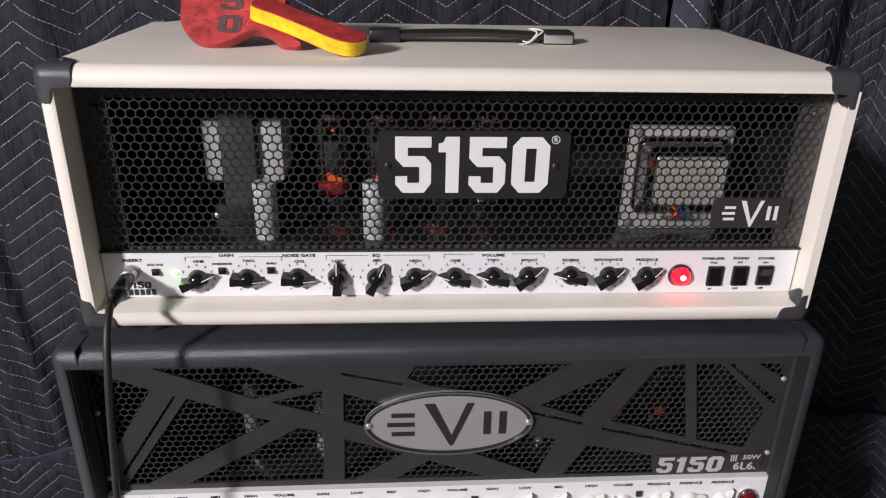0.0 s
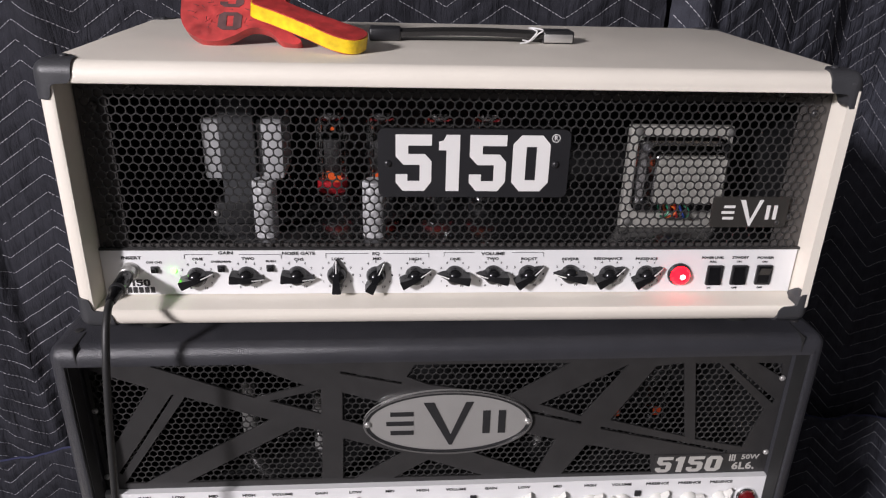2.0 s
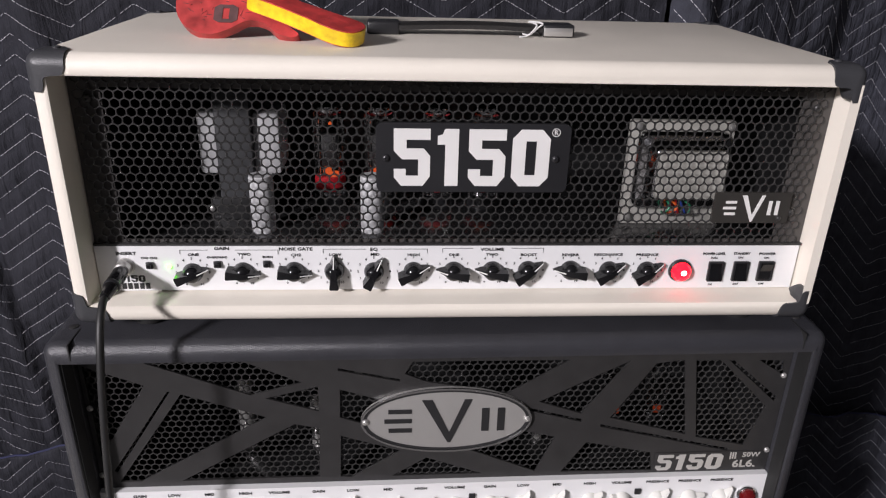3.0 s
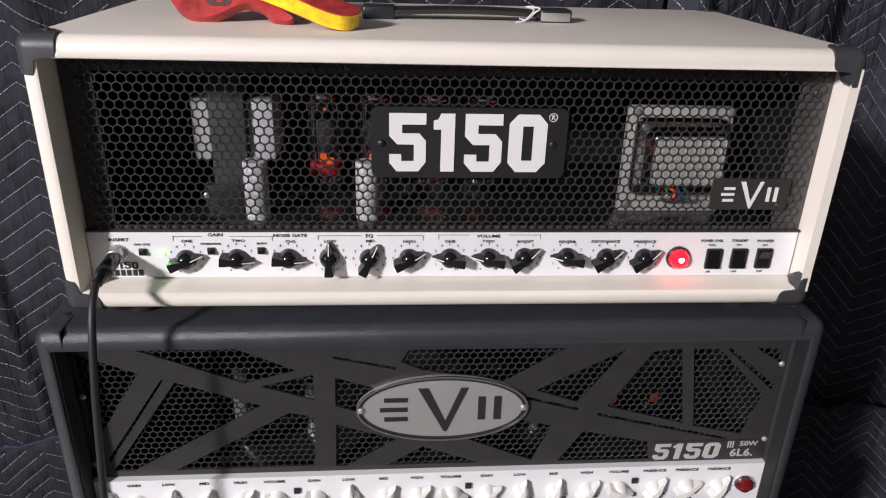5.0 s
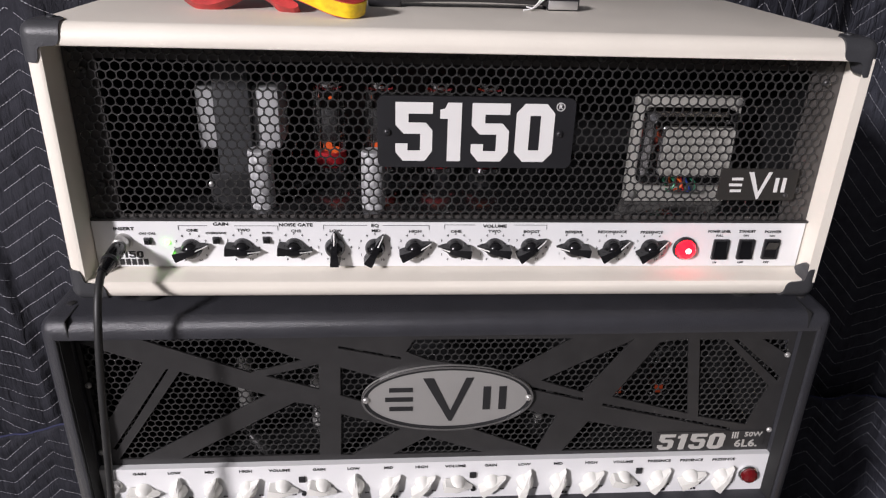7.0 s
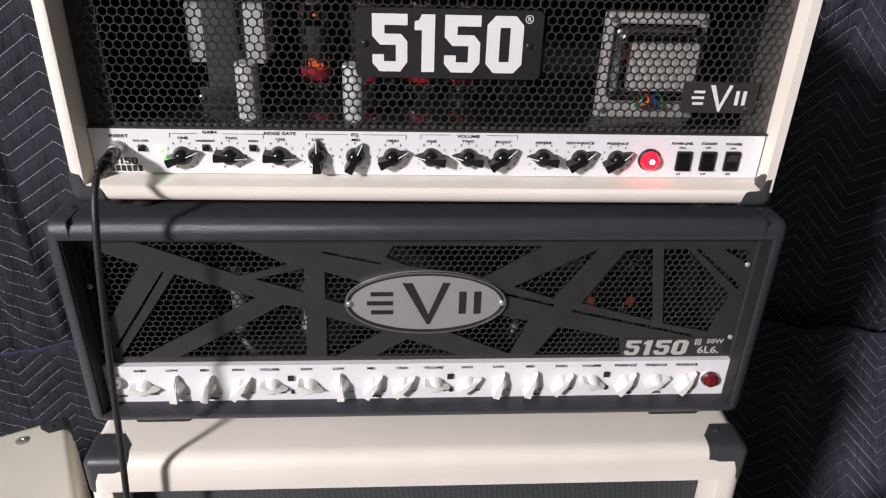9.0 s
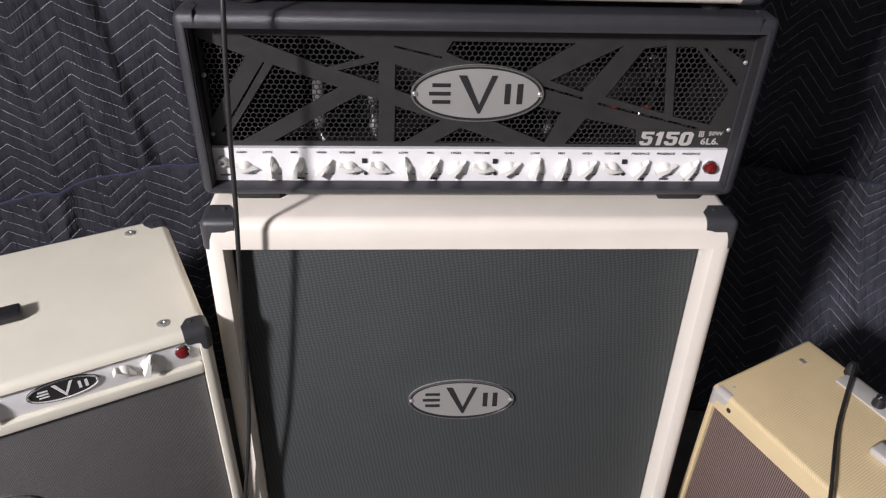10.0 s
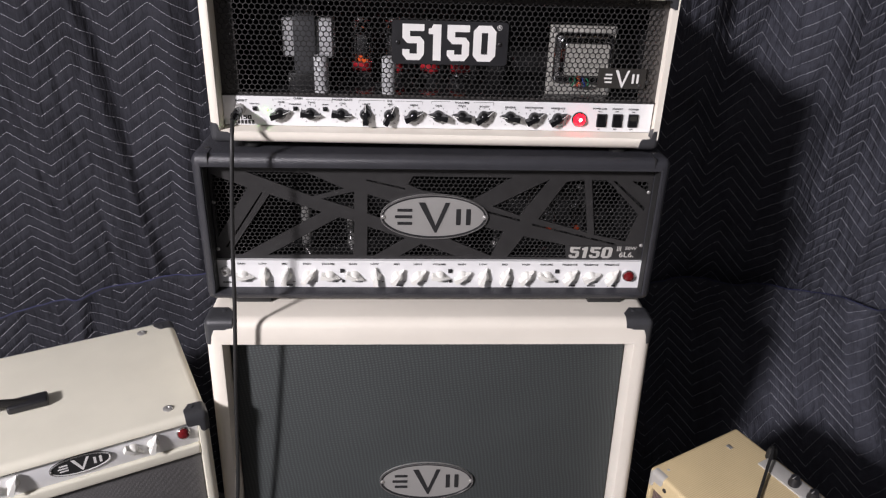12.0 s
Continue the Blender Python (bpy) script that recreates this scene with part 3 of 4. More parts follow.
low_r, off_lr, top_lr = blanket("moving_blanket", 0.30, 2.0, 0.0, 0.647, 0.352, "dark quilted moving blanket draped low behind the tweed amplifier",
                        [(0.8, 0.05, 0.02, 0), (1.2, 0.05, 0.03, 0)], shear=-0.2, half=0.07, amp=0.055, phase=0.07, seed=11, slope=-0.17, recede=(0.33, 0.75, 0.19, 1.0), cloth_material=LIT_BLUE_BLANKET, wave=0.02, thread=0.00042)


def dash_bars(parent, x, z, y, w, h, material, n=3):
    """Small illegible print as plain bars."""
    bm = bmesh.new()
    for k in range(n):
        x0 = x - w / 2 + w * k / n
        box(bm, x0, x0 + w / n * 0.75, y - 0.0003, y, z - h / 2, z + h / 2)
    return part("print", bm, material, parent, smooth=0)


def guards(parent, w, d, h, size, material, bottom=True, back=True, crescent=False):
    for sx in (-1, 1):
        for top in ((0, 1) if bottom else (1,)):
            part("corner_guard", corner_guard(-sx, -1 if top else 1, size, crescent=crescent), material, parent, "moulded black corner guard" if material is GUARD else "metal corner guard",
                 Matrix.Translation((sx * w / 2, 0, h if top else 0)))
            if back:
                bm = corner_guard(sx, -1 if top else 1, size, crescent=crescent)
                part("corner_guard", bm, material, parent, "", Matrix.Translation((sx * w / 2, d, h if top else 0)) @ pose(0, 0, 0, 0, 0, 180))


# ---- ivory head on top of the stack ----
IC = thing("amplifier_head", Matrix.Translation((0.005, -0.023, 1.050)) @ pose(0, 0, 0, 0, 0.35, 0),
           "ivory vinyl amplifier head with black mesh front and lit red lamp", "amplifier")
IW, ID, IH = 0.688, 0.32, 0.2405
part("shell", shell(IW, ID, IH, -0.3285, 0.3385, 0.019, 0.2225, 0.26, 0.012), IVORY, IC, "ivory vinyl covered cabinet")
guards(IC, IW, ID, IH, 0.031, GUARD)
for fx in (-0.29, 0.29):
    for fy in (0.04, 0.28):
        foot(IC, fx, fy, 0.018, 0.0138)


def ic(x, z):
    return x - 0.005, z - 1.050 + (x - 0.005) * 0.0061


# dark lining and chassis
bm = bmesh.new()
box(bm, -0.328, -0.3255, 0.036, 0.258, 0.0195, 0.222)
box(bm, 0.3355, 0.338, 0.036, 0.258, 0.0195, 0.222)
box(bm, -0.3255, 0.3355, 0.255, 0.259, 0.0195, 0.222)
box(bm, -0.3255, 0.3355, 0.036, 0.255, 0.2185, 0.222)
part("lining", bm, DARK_CHASSIS, IC, "dark inner lining", smooth=0)
bm = box(bmesh.new(), -0.325, 0.335, 0.036, 0.25, 0.021, 0.064, 0.002)
chassis = part("chassis", bm, CHASSIS_TOP, IC, "polished dark steel chassis")
# backing frame behind the mesh rim
bm = plate(bmesh.new(), [[(-0.328, 0.066), (0.338, 0.066), (0.338, 0.222), (-0.328, 0.222)], [(-0.302, 0.070), (-0.302, 0.208), (0.310, 0.208), (0.310, 0.070)]], 0.0335, 0.036)
part("mesh_frame", bm, FRAME_METAL, IC, smooth=0)
mesh = perforated("mesh_grille", -0.3195, 0.3295, 0.0715, 0.2205, 0.030, 0.0084, 0.0037, MESH_METAL, IC, "black perforated metal grille")
bm = plate(bmesh.new(), [[(-0.328, 0.0655), (0.338, 0.0655), (0.338, 0.0675), (-0.328, 0.0675)]], 0.0285, 0.0325)
part("trim_strip", bm, BLACK_METAL, IC, smooth=0)
for x, z in ((-0.307, 1.251), (0.327, 1.247), (-0.308, 1.152), (0.324, 1.147), (-0.273, 1.267), (-0.086, 1.266), (0.124, 1.266), (0.292, 1.265)):
    u, v = ic(x, z)
    part("screw", screw(bmesh.new(), u, v, 0.0298, 0.0036), BLACK_METAL, IC, "black cross-head screw")
# number plate
u0, v0 = ic(-0.067, 1.170)
u1, v1 = ic(0.105, 1.232)
sign = part("number_plate", plate(bmesh.new(), [round_rect(u0, u1, v0, v1, 0.006)], 0.0255, 0.029), SIGN_BLACK, IC, "black plate with big white block figures")
digits(sign, WHITE_INK, u0 + 0.0155, v0 + 0.006, 0.1385, 0.052, 0.0248, 0.0256)
for x in (u0 + 0.0085, u1 - 0.0125):
    part("screw", screw(bmesh.new(), x, (v0 + v1) / 2, 0.0254, 0.0032), BLACK_PLASTIC, sign)
lettering("R", 0.0055, u1 - 0.0135, v1 - 0.0075, 0.0253, sign, WHITE_INK)
part("ring", plate(bmesh.new(), [ellipse(u1 - 0.0135, v1 - 0.0075, 0.0038, 0.0038, 24), ellipse(u1 - 0.0135, v1 - 0.0075, 0.0032, 0.0032, 24)], 0.0252, 0.0256), WHITE_INK, sign)
u0, v0 = ic(0.247, 1.138)
u1, v1 = ic(0.321, 1.168)
tag = part("nameplate", plate(bmesh.new(), [round_rect(u0, u1, v0, v1, 0.002, 3)], 0.0265, 0.029), TAG_GREY, IC, "glossy smoked plate with a plain silver mark")
part("mark", emblem(bmesh.new(), (u0 + u1) / 2, (v0 + v1) / 2, 0.052, 0.025, 0.0258, 0.0266), WHITE_INK, tag)
part("screw", screw(bmesh.new(), u1 - 0.009, v0 + 0.005, 0.0264, 0.0025), BLACK_METAL, tag)

# front panel
panel = part("control_panel", plate(bmesh.new(), [[(-0.3275, 0.0205), (0.3355, 0.0205), (0.3355, 0.0655), (-0.3275, 0.0655)]], 0.028, 0.033), WHITE_PANEL, IC, "white control panel with black lettering", smooth=0)
PY = 0.0277
for words, size, x, z, wide in (("INSERT", 0.0048, -0.295, 1.1105, 1.35), ("CH1 CH2", 0.0032, -0.275, 1.107, 1.25), ("GAIN", 0.0048, -0.209, 1.1148, 1.35), ("ONE", 0.0042, -0.235, 1.110, 1.3),
                                ("OVERDRIVE", 0.0031, -0.214, 1.106, 1.3), ("TWO", 0.0042, -0.189, 1.110, 1.3), ("BURN", 0.0031, -0.168, 1.106, 1.3), ("NOISE GATE", 0.0048, -0.142, 1.1138, 1.3),
                                ("CH2", 0.0042, -0.142, 1.1090, 1.3), ("LOW", 0.0042, -0.106, 1.109, 1.3), ("EQ", 0.0048, -0.070, 1.113, 1.3), ("MID", 0.0042, -0.069, 1.109, 1.3),
                                ("HIGH", 0.0042, -0.033, 1.1082, 1.3), ("VOLUME", 0.0048, 0.041, 1.112, 1.35), ("ONE", 0.0042, 0.005, 1.108, 1.3), ("TWO", 0.0042, 0.041, 1.108, 1.3),
                                ("BOOST", 0.0042, 0.076, 1.1075, 1.3), ("REVERB", 0.0042, 0.116, 1.107, 1.3), ("RESONANCE", 0.0042, 0.153, 1.107, 1.3), ("PRESENCE", 0.0042, 0.191, 1.1065, 1.3),
                                ("POWER LEVEL", 0.0042, 0.257, 1.107, 0.95), ("STANDBY", 0.0042, 0.2845, 1.107, 1.0), ("POWER", 0.0042, 0.310, 1.1065, 1.3),
                                ("FULL", 0.0031, 0.258, 1.1015, 1.2), ("ON", 0.0031, 0.284, 1.1015, 1.2), ("ON", 0.0031, 0.310, 1.101, 1.2), ("1/4", 0.0031, 0.258, 1.073, 1.2),
                                ("OFF", 0.0031, 0.284, 1.073, 1.2), ("OFF", 0.0031, 0.310, 1.073, 1.2)):
    u, v = ic(x, z - (0.0006 if z > 1.111 else 0.0))
    lettering(words, size * 0.88, u, v + (0.0002 if z > 1.111 else -0.0016 if 1.1062 < z < 1.1101 else -0.0004), PY, panel, BLACK_INK, wide)
u, v = ic(-0.305, 1.0815)
digits(panel, BLACK_INK, u, v, 0.024, 0.0066, PY - 0.0002, PY + 0.0002)
dash_bars(panel, ic(-0.292, 0)[0], ic(0, 1.0755)[1], PY, 0.032, 0.006, BLACK_INK, 6)
for xa, xb, xm, half in ((-0.247, -0.158, -0.209, 0.012), (-0.117, -0.020, -0.070, 0.007), (-0.006, 0.090, 0.041, 0.018)):
    ua, v = ic(xa, 1.1130)
    ub, um = ic(xb, 0)[0], ic(xm, 0)[0]
    for x0, x1, xe in ((ua, um - half, ua), (um + half, ub, ub - 0.0004)):
        bm = box(bmesh.new(), x0, x1, PY - 0.0002, PY, v, v + 0.0004)
        box(bm, xe, xe + 0.0004, PY - 0.0002, PY, v - 0.004, v)
        part("bracket_line", bm, BLACK_INK, panel, smooth=0)
proto = pointer_knob("knob", GLOSS_BLACK, WHITE_INK)
for x, z, a in ((-0.237, 1.0915, 72), (-0.191, 1.092, 96), (-0.144, 1.092, 96), (-0.107, 1.092, 0), (-0.070, 1.091, 28), (-0.033, 1.091, 66), (0.005, 1.091, -82), (0.042, 1.091, -82),
                (0.076, 1.091, 56), (0.117, 1.091, -84), (0.155, 1.090, 60), (0.192, 1.0895, 60)):
    u, v = ic(x, z)
    v -= 0.0008
    place_knob(proto, u, 0.028, v, a, IC)
    dial_marks(u, v, PY, panel)
for o in (*proto.children_recursive, proto):
    bpy.data.objects.remove(o)
for x, z in ((-0.275, 1.0985), (-0.214, 1.099), (-0.169, 1.099)):
    u, v = ic(x, z)
    b = part("push_button", box(bmesh.new(), u - 0.0033, u + 0.0033, 0.0255, 0.0279, v - 0.0033, v + 0.0033, 0.0006), BLACK_PLASTIC, IC)
    part("cap", box(bmesh.new(), u - 0.002, u + 0.002, 0.0225, 0.0256, v - 0.002, v + 0.002, 0.0005), GLOSS_BLACK, b)
u, v = ic(-0.258, 1.097)
part("indicator", lathe(bmesh.new(), [(0.0024, 0), (0.0024, 0.0012), (0.0016, 0.0026), (0.0003, 0.003)], (u, 0.028, v), seg=16), LED, panel, "lit green indicator")
u, v = ic(0.2255, 1.0885)
jewel(IC, u, v, 0.028, 0.0098, JEWEL_ON, JEWEL_HOT)
for x, up in ((0.261, -1), (0.286, -1), (0.311, 1)):
    u, v = ic(x, 1.087)
    sw = part("rocker_switch", plate(bmesh.new(), [round_rect(u - 0.0078, u + 0.0078, v - 0.0105, v + 0.0105, 0.0012, 2), round_rect(u - 0.0058, u + 0.0058, v - 0.0088, v + 0.0088, 0.0005, 1)[::-1]], 0.0258, 0.0279), BLACK_PLASTIC, IC, smooth=0)
    bm = bmesh.new()
    prof = [(-0.0088, 0.028), (-0.0086, 0.0262 if up > 0 else 0.0225), (0.0, 0.0262), (0.0086, 0.0225 if up > 0 else 0.0275), (0.0088, 0.028)]
    vs = [[bm.verts.new((u + s * 0.0056, y, v + z)) for z, y in prof] for s in (-1, 1)]
    for i in range(4):
        bm.faces.new((vs[0][i], vs[1][i], vs[1][i + 1], vs[0][i + 1]))
    bm.faces.new(vs[0])
    bm.faces.new(vs[1][::-1])
    bmesh.ops.recalc_face_normals(bm, faces=bm.faces[:])
    part("rocker", bm, GLOSS_BLACK, sw, smooth=0)
u, v = ic(-0.297, 1.0975)
jack(panel, u, v, 0.028)

# parts seen through the mesh
CT = 0.064


def can(x, y, r, h, parent, base, material=CAN):
    c = part("capacitor_can", lathe(bmesh.new(), [(r, 0), (r, h * 0.06), (r * 0.94, h * 0.08), (r, h * 0.1), (r, h * 0.96), (r * 0.94, h), (r * 0.6, h * 0.995), (r * 0.1, h * 0.99)], (x, y, base), "z", 28), material, parent, "bare metal can, in the black head standing in for bright tube glass")
    return c


def valve(x, y, base, parent, r=0.016, h=0.098, glowing=True):
    """A glass power valve in its socket: dark anode, bright rods, flashed top, glowing heater and a red printed band."""
    v = part("valve", lathe(bmesh.new(), [(r * 0.8, 0), (r, 0.008), (r, h * 0.78), (r * 0.88, h * 0.9), (r * 0.5, h * 0.97), (r * 0.1, h)], (x, y, base + 0.016), "z", 24), GLASS, parent, "glowing glass power valve")
    v.visible_shadow = False
    part("base", lathe(bmesh.new(), [(r * 1.05, 0), (r * 1.05, 0.012), (r * 0.9, 0.018)], (x, y, base), "z", 24), BLACK_PLASTIC, v)
    part("clamp", lathe(bmesh.new(), [(r * 1.08, 0.014), (r * 1.16, 0.015), (r * 1.16, 0.019), (r * 1.08, 0.02)], (x, y, base), "z", 24), CHROME, v, "chrome retaining ring")
    part("anode", box(bmesh.new(), x - r * 0.42, x + r * 0.42, y - r * 0.3, y + r * 0.3, base + 0.044, base + 0.078, 0.002), DARK_CHASSIS, v)
    bm = bmesh.new()
    for dx, dz in (((0.3, 0.031), (-0.1, 0.036)) if glowing else ((0.1, 0.019),)):
        lathe(bm, [(0.0028, dz), (0.0036, dz + 0.003), (0.0032, dz + 0.008), (0.001, dz + 0.009)], (x + dx * r, y - r * 0.35, base), "z", 10)
    if glowing:
        lathe(bm, [(0.0013, 0.088), (0.0016, 0.0895), (0.0005, 0.091)], (x + r * 0.1, y - r * 0.3, base), "z", 8)
    part("filament", bm, FILAMENT if glowing else FILAMENT_DIM, v, "glowing orange filament")
    rod = bmesh.new()
    for dx in (-0.62, -0.5, 0.52):
        sweep(rod, [(x + dx * r, y - r * 0.4, base + 0.03), (x + dx * r, y - r * 0.4, base + 0.106)], 0.0006, 6, 2)
    part("support_wire", rod, CHROME, v)
    part("getter", lathe(bmesh.new(), [(r * 0.84, 0.099), (r * 0.88, 0.101), (r * 0.76, 0.107), (r * 0.4, 0.1105)], (x, y, base), "z", 20), CHROME, v, "silvery flashed top")
    if glowing:
        part("print_band", lathe(bmesh.new(), [(r * 0.985, 0.022), (r * 1.012, 0.022), (r * 1.012, 0.034), (r * 0.985, 0.034)], (x, y, base), "z", 24), RED_LOGO, v, "red printed band")
    return v


for x in (-0.123, -0.071, -0.011, 0.040):
    valve(x, 0.146, CT, IC)
can(-0.182, 0.072, 0.0115, 0.056, IC, CT)
can(-0.077, 0.072, 0.0115, 0.056, IC, CT)
tr = part("transformer", box(bmesh.new(), -0.227, -0.193, 0.098, 0.17, CT + 0.022, 0.193, 0.002), TRANSFORMER, IC, "transformer with a dark wrapped core and pale bobbins")
part("bobbin", box(bmesh.new(), -0.246, -0.227, 0.106, 0.162, 0.109, 0.171, 0.004), CAN, tr, "pale wrapped winding")
part("bobbin", box(bmesh.new(), -0.193, -0.167, 0.106, 0.162, 0.109, 0.171, 0.004), CAN, tr, "pale wrapped winding")
part("bracket", box(bmesh.new(), -0.238, -0.186, 0.100, 0.168, CT, CT + 0.022, 0.001), DARK_CHASSIS, tr)
for x in (-0.236, -0.188):
    part("bolt", lathe(bmesh.new(), [(0.003, 0), (0.003, 0.003), (0.0015, 0.004)], (x, 0.100, CT + 0.012), seg=6), STEEL, tr)
pt = part("mains_transformer", box(bmesh.new(), 0.175, 0.280, 0.088, 0.098, CT, 0.172, 0.002), BELL, IC, "mains transformer in a pale pressed steel bell")
bm = bmesh.new()
rings = []
for x0, x1, z0, z1, y, r in ((0.182, 0.276, 0.082, 0.163, 0.088, 0.010), (0.183, 0.275, 0.083, 0.162, 0.083, 0.010), (0.186, 0.272, 0.086, 0.159, 0.080, 0.009), (0.190, 0.269, 0.091, 0.155, 0.079, 0.008),
                             (0.193, 0.268, 0.096, 0.152, 0.076, 0.007), (0.194, 0.267, 0.098, 0.151, 0.066, 0.006), (0.1955, 0.266, 0.0995, 0.1495, 0.0635, 0.005), (0.199, 0.263, 0.103, 0.146, 0.063, 0.004)):
    rings.append([bm.verts.new((x, y, z)) for x, z in round_rect(x0, x1, z0, z1, r)])
for p, q in zip(rings, rings[1:]):
    for i in range(len(p)):
        bm.faces.new((p[i], p[(i + 1) % len(p)], q[(i + 1) % len(q)], q[i]))
bm.faces.new(rings[-1])
bmesh.ops.recalc_face_normals(bm, faces=bm.faces[:])
part("bell", bm, BELL_CHROME, pt, "bright rolled shoulder", smooth=60)
part("bell_face", plate(bmesh.new(), [round_rect(0.1965, 0.265, 0.1005, 0.1485, 0.004)], 0.0618, 0.063), BELL, pt)
for x, z in ((0.181, 0.167), (0.274, 0.167), (0.181, 0.073), (0.274, 0.073)):
    part("bolt", lathe(bmesh.new(), [(0.004, 0), (0.004, 0.004), (0.002, 0.005)], (x, 0.088, z), seg=6), STEEL, pt)
for k in range(5):
    x = 0.217 + k * 0.0045
    part("wire", sweep(bmesh.new(), [(x, 0.078, 0.094), (x + 0.003 * math.sin(k * 2), 0.068, 0.090), (x - 0.004 * math.cos(k), 0.071, 0.082), (x, 0.087, 0.078)], 0.0012, 8), WIRES[k % 4], pt)
part("rod", sweep(bmesh.new(), [(0.165, 0.10, 0.197), (0.27, 0.10, 0.198)], 0.0012, 8, 1), STEEL, IC)

# strap handle on the top
HB = thing("strap_handle", Matrix.Translation((0.027, 0.135, 1.2904)) @ pose(0, 0, 0, 0, 0.35, 0), "black strap handle with metal end caps and white string", "handle")
bm = bmesh.new()
n = 16
rows = []
for i in range(n + 1):
    x = -0.075 + 0.15 * i / n
    z = 0.0075 + 0.002 * math.sin(math.pi * i / n)
    rows.append([bm.verts.new((x, y, z + dz)) for y, dz in ((-0.012, -0.003), (-0.012, 0.001), (-0.008, 0.003), (0.008, 0.003), (0.012, 0.001), (0.012, -0.003), (0.0, -0.0035))])
for a, b in zip(rows, rows[1:]):
    for i in range(7):
        bm.faces.new((a[i], a[(i + 1) % 7], b[(i + 1) % 7], b[i]))
bm.faces.new(rows[0])
bm.faces.new(rows[-1][::-1])
bmesh.ops.recalc_face_normals(bm, faces=bm.faces[:])
part("strap", bm, LEATHER, HB, "black rubber strap")
for s in (-1, 1):
    c = part("end_cap", box(bmesh.new(), s * 0.071 - 0.0, s * 0.071 + s * 0.032, -0.013, 0.013, 0.0, 0.0125, 0.0025, 3) if s > 0 else box(bmesh.new(), -0.103, -0.071, -0.013, 0.013, 0.0, 0.0125, 0.0025, 3), BLACK_PLASTIC, HB)
    if s > 0:
        part("side_plate", box(bmesh.new(), *sorted((s * 0.072, s * 0.101)), -0.0142, -0.0128, 0.0015, 0.0095, 0.0005), STEEL, c, "brushed steel side plate")
part("string", sweep(bmesh.new(), [(0.050, -0.017, 0.004), (0.058, -0.015, 0.003), (0.066, -0.014, 0.010), (0.071, -0.011, 0.0128), (0.066, 0.0, 0.0135), (0.060, 0.008, 0.0128), (0.063, -0.006, 0.0128), (0.064, -0.0145, 0.011), (0.056, -0.016, 0.0025), (0.047, -0.019, 0.001)], 0.0008, 6, 5), STRING, HB, "knotted white string")

# painted toy guitar lying on the head
TG = thing("toy_guitar", Matrix.Translation((-0.176, 0.066, 1.2912)), "red painted wooden toy guitar with yellow edges", "toy")
outline = [(-0.078, 0.090), (-0.080, 0.045), (-0.076, 0.022), (-0.062, 0.008), (-0.042, 0.003), (-0.024, 0.009), (-0.006, 0.019), (0.012, 0.016), (0.024, 0.006), (0.040, 0.0015), (0.046, 0.006), (0.036, 0.014), (0.030, 0.028), (0.026, 0.05), (0.030, 0.07), (0.020, 0.09), (-0.03, 0.098)]


def smooth_loop(pts, sub=4):
    out = []
    n = len(pts)
    for i in range(n):
        p0, p1, p2, p3 = (Vector((*pts[(i + k - 1) % n], 0)) for k in range(4))
        for k in range(sub):
            t = k / sub
            q = 0.5 * (2 * p1 + (p2 - p0) * t + (2 * p0 - 5 * p1 + 4 * p2 - p3) * t * t + (3 * p1 - p0 - 3 * p2 + p3) * t ** 3)
            out.append((q.x, q.y))
    return out


body = part("body", plate(bmesh.new(), [smooth_loop(outline)], -0.006, 0.006), RED_PAINT, TG, "red painted body with worn black brush marks", pose(0, 0, 0, -38, 0, -5) @ Matrix.Diagonal((0.9, 0.9, 0.9, 1)), smooth=30)
bm = bmesh.new()
rng = random.Random(4)
for loops, bz in (((FIVE,), 0.042), ((ZERO, ZERO_IN), 0.016)):
    plate(bm, [[(-0.040 + p * 0.024, bz + q * 0.020) for p, q in loop] for loop in loops], -0.0066, -0.0059)
for k in range(70):
    bx, bz, a = rng.uniform(-0.068, 0.02), rng.uniform(0.018, 0.08), rng.uniform(0, 3.1)
    l = rng.uniform(0.002, 0.007)
    dx, dz = l * math.cos(a), l * math.sin(a)
    plate(bm, [[(bx, bz), (bx + dx, bz + dz), (bx + dx + 0.0003, bz + dz + 0.0003), (bx + 0.0003, bz + 0.0004)]], -0.0065, -0.0059)
part("brush_mark", bm, WORN_INK, body, "worn black brush marks", smooth=0)
paddle = smooth_loop([(-0.062, -0.020), (-0.02, -0.016), (0.03, -0.018), (0.060, -0.019), (0.070, -0.006), (0.066, 0.014), (0.045, 0.022), (0.01, 0.018), (-0.03, 0.016), (-0.060, 0.014)])
PM = Matrix.Translation((0.046, -0.004, 0.0222)) @ pose(0, 0, 0, 0, 14.5, -25) @ pose(0, 0, 0, -80, 0, 0) @ Matrix.Diagonal((0.85, 0.72, 0.8, 1))
pd = part("neck", plate(bmesh.new(), [[(x, -z) for x, z in paddle]], -0.0085, 0.0085), YELLOW_PAINT, TG, "thick neck end with yellow edges", PM, smooth=30)
part("neck_face", plate(bmesh.new(), [[(x * 0.985, -z * 0.96) for x, z in paddle]], -0.0098, -0.0084), RED_PAINT, pd, "red painted face", smooth=30)
part("neck_face", plate(bmesh.new(), [[(x * 0.985, -z * 0.96) for x, z in paddle]], 0.0084, 0.0098), RED_PAINT, pd, "", smooth=30)

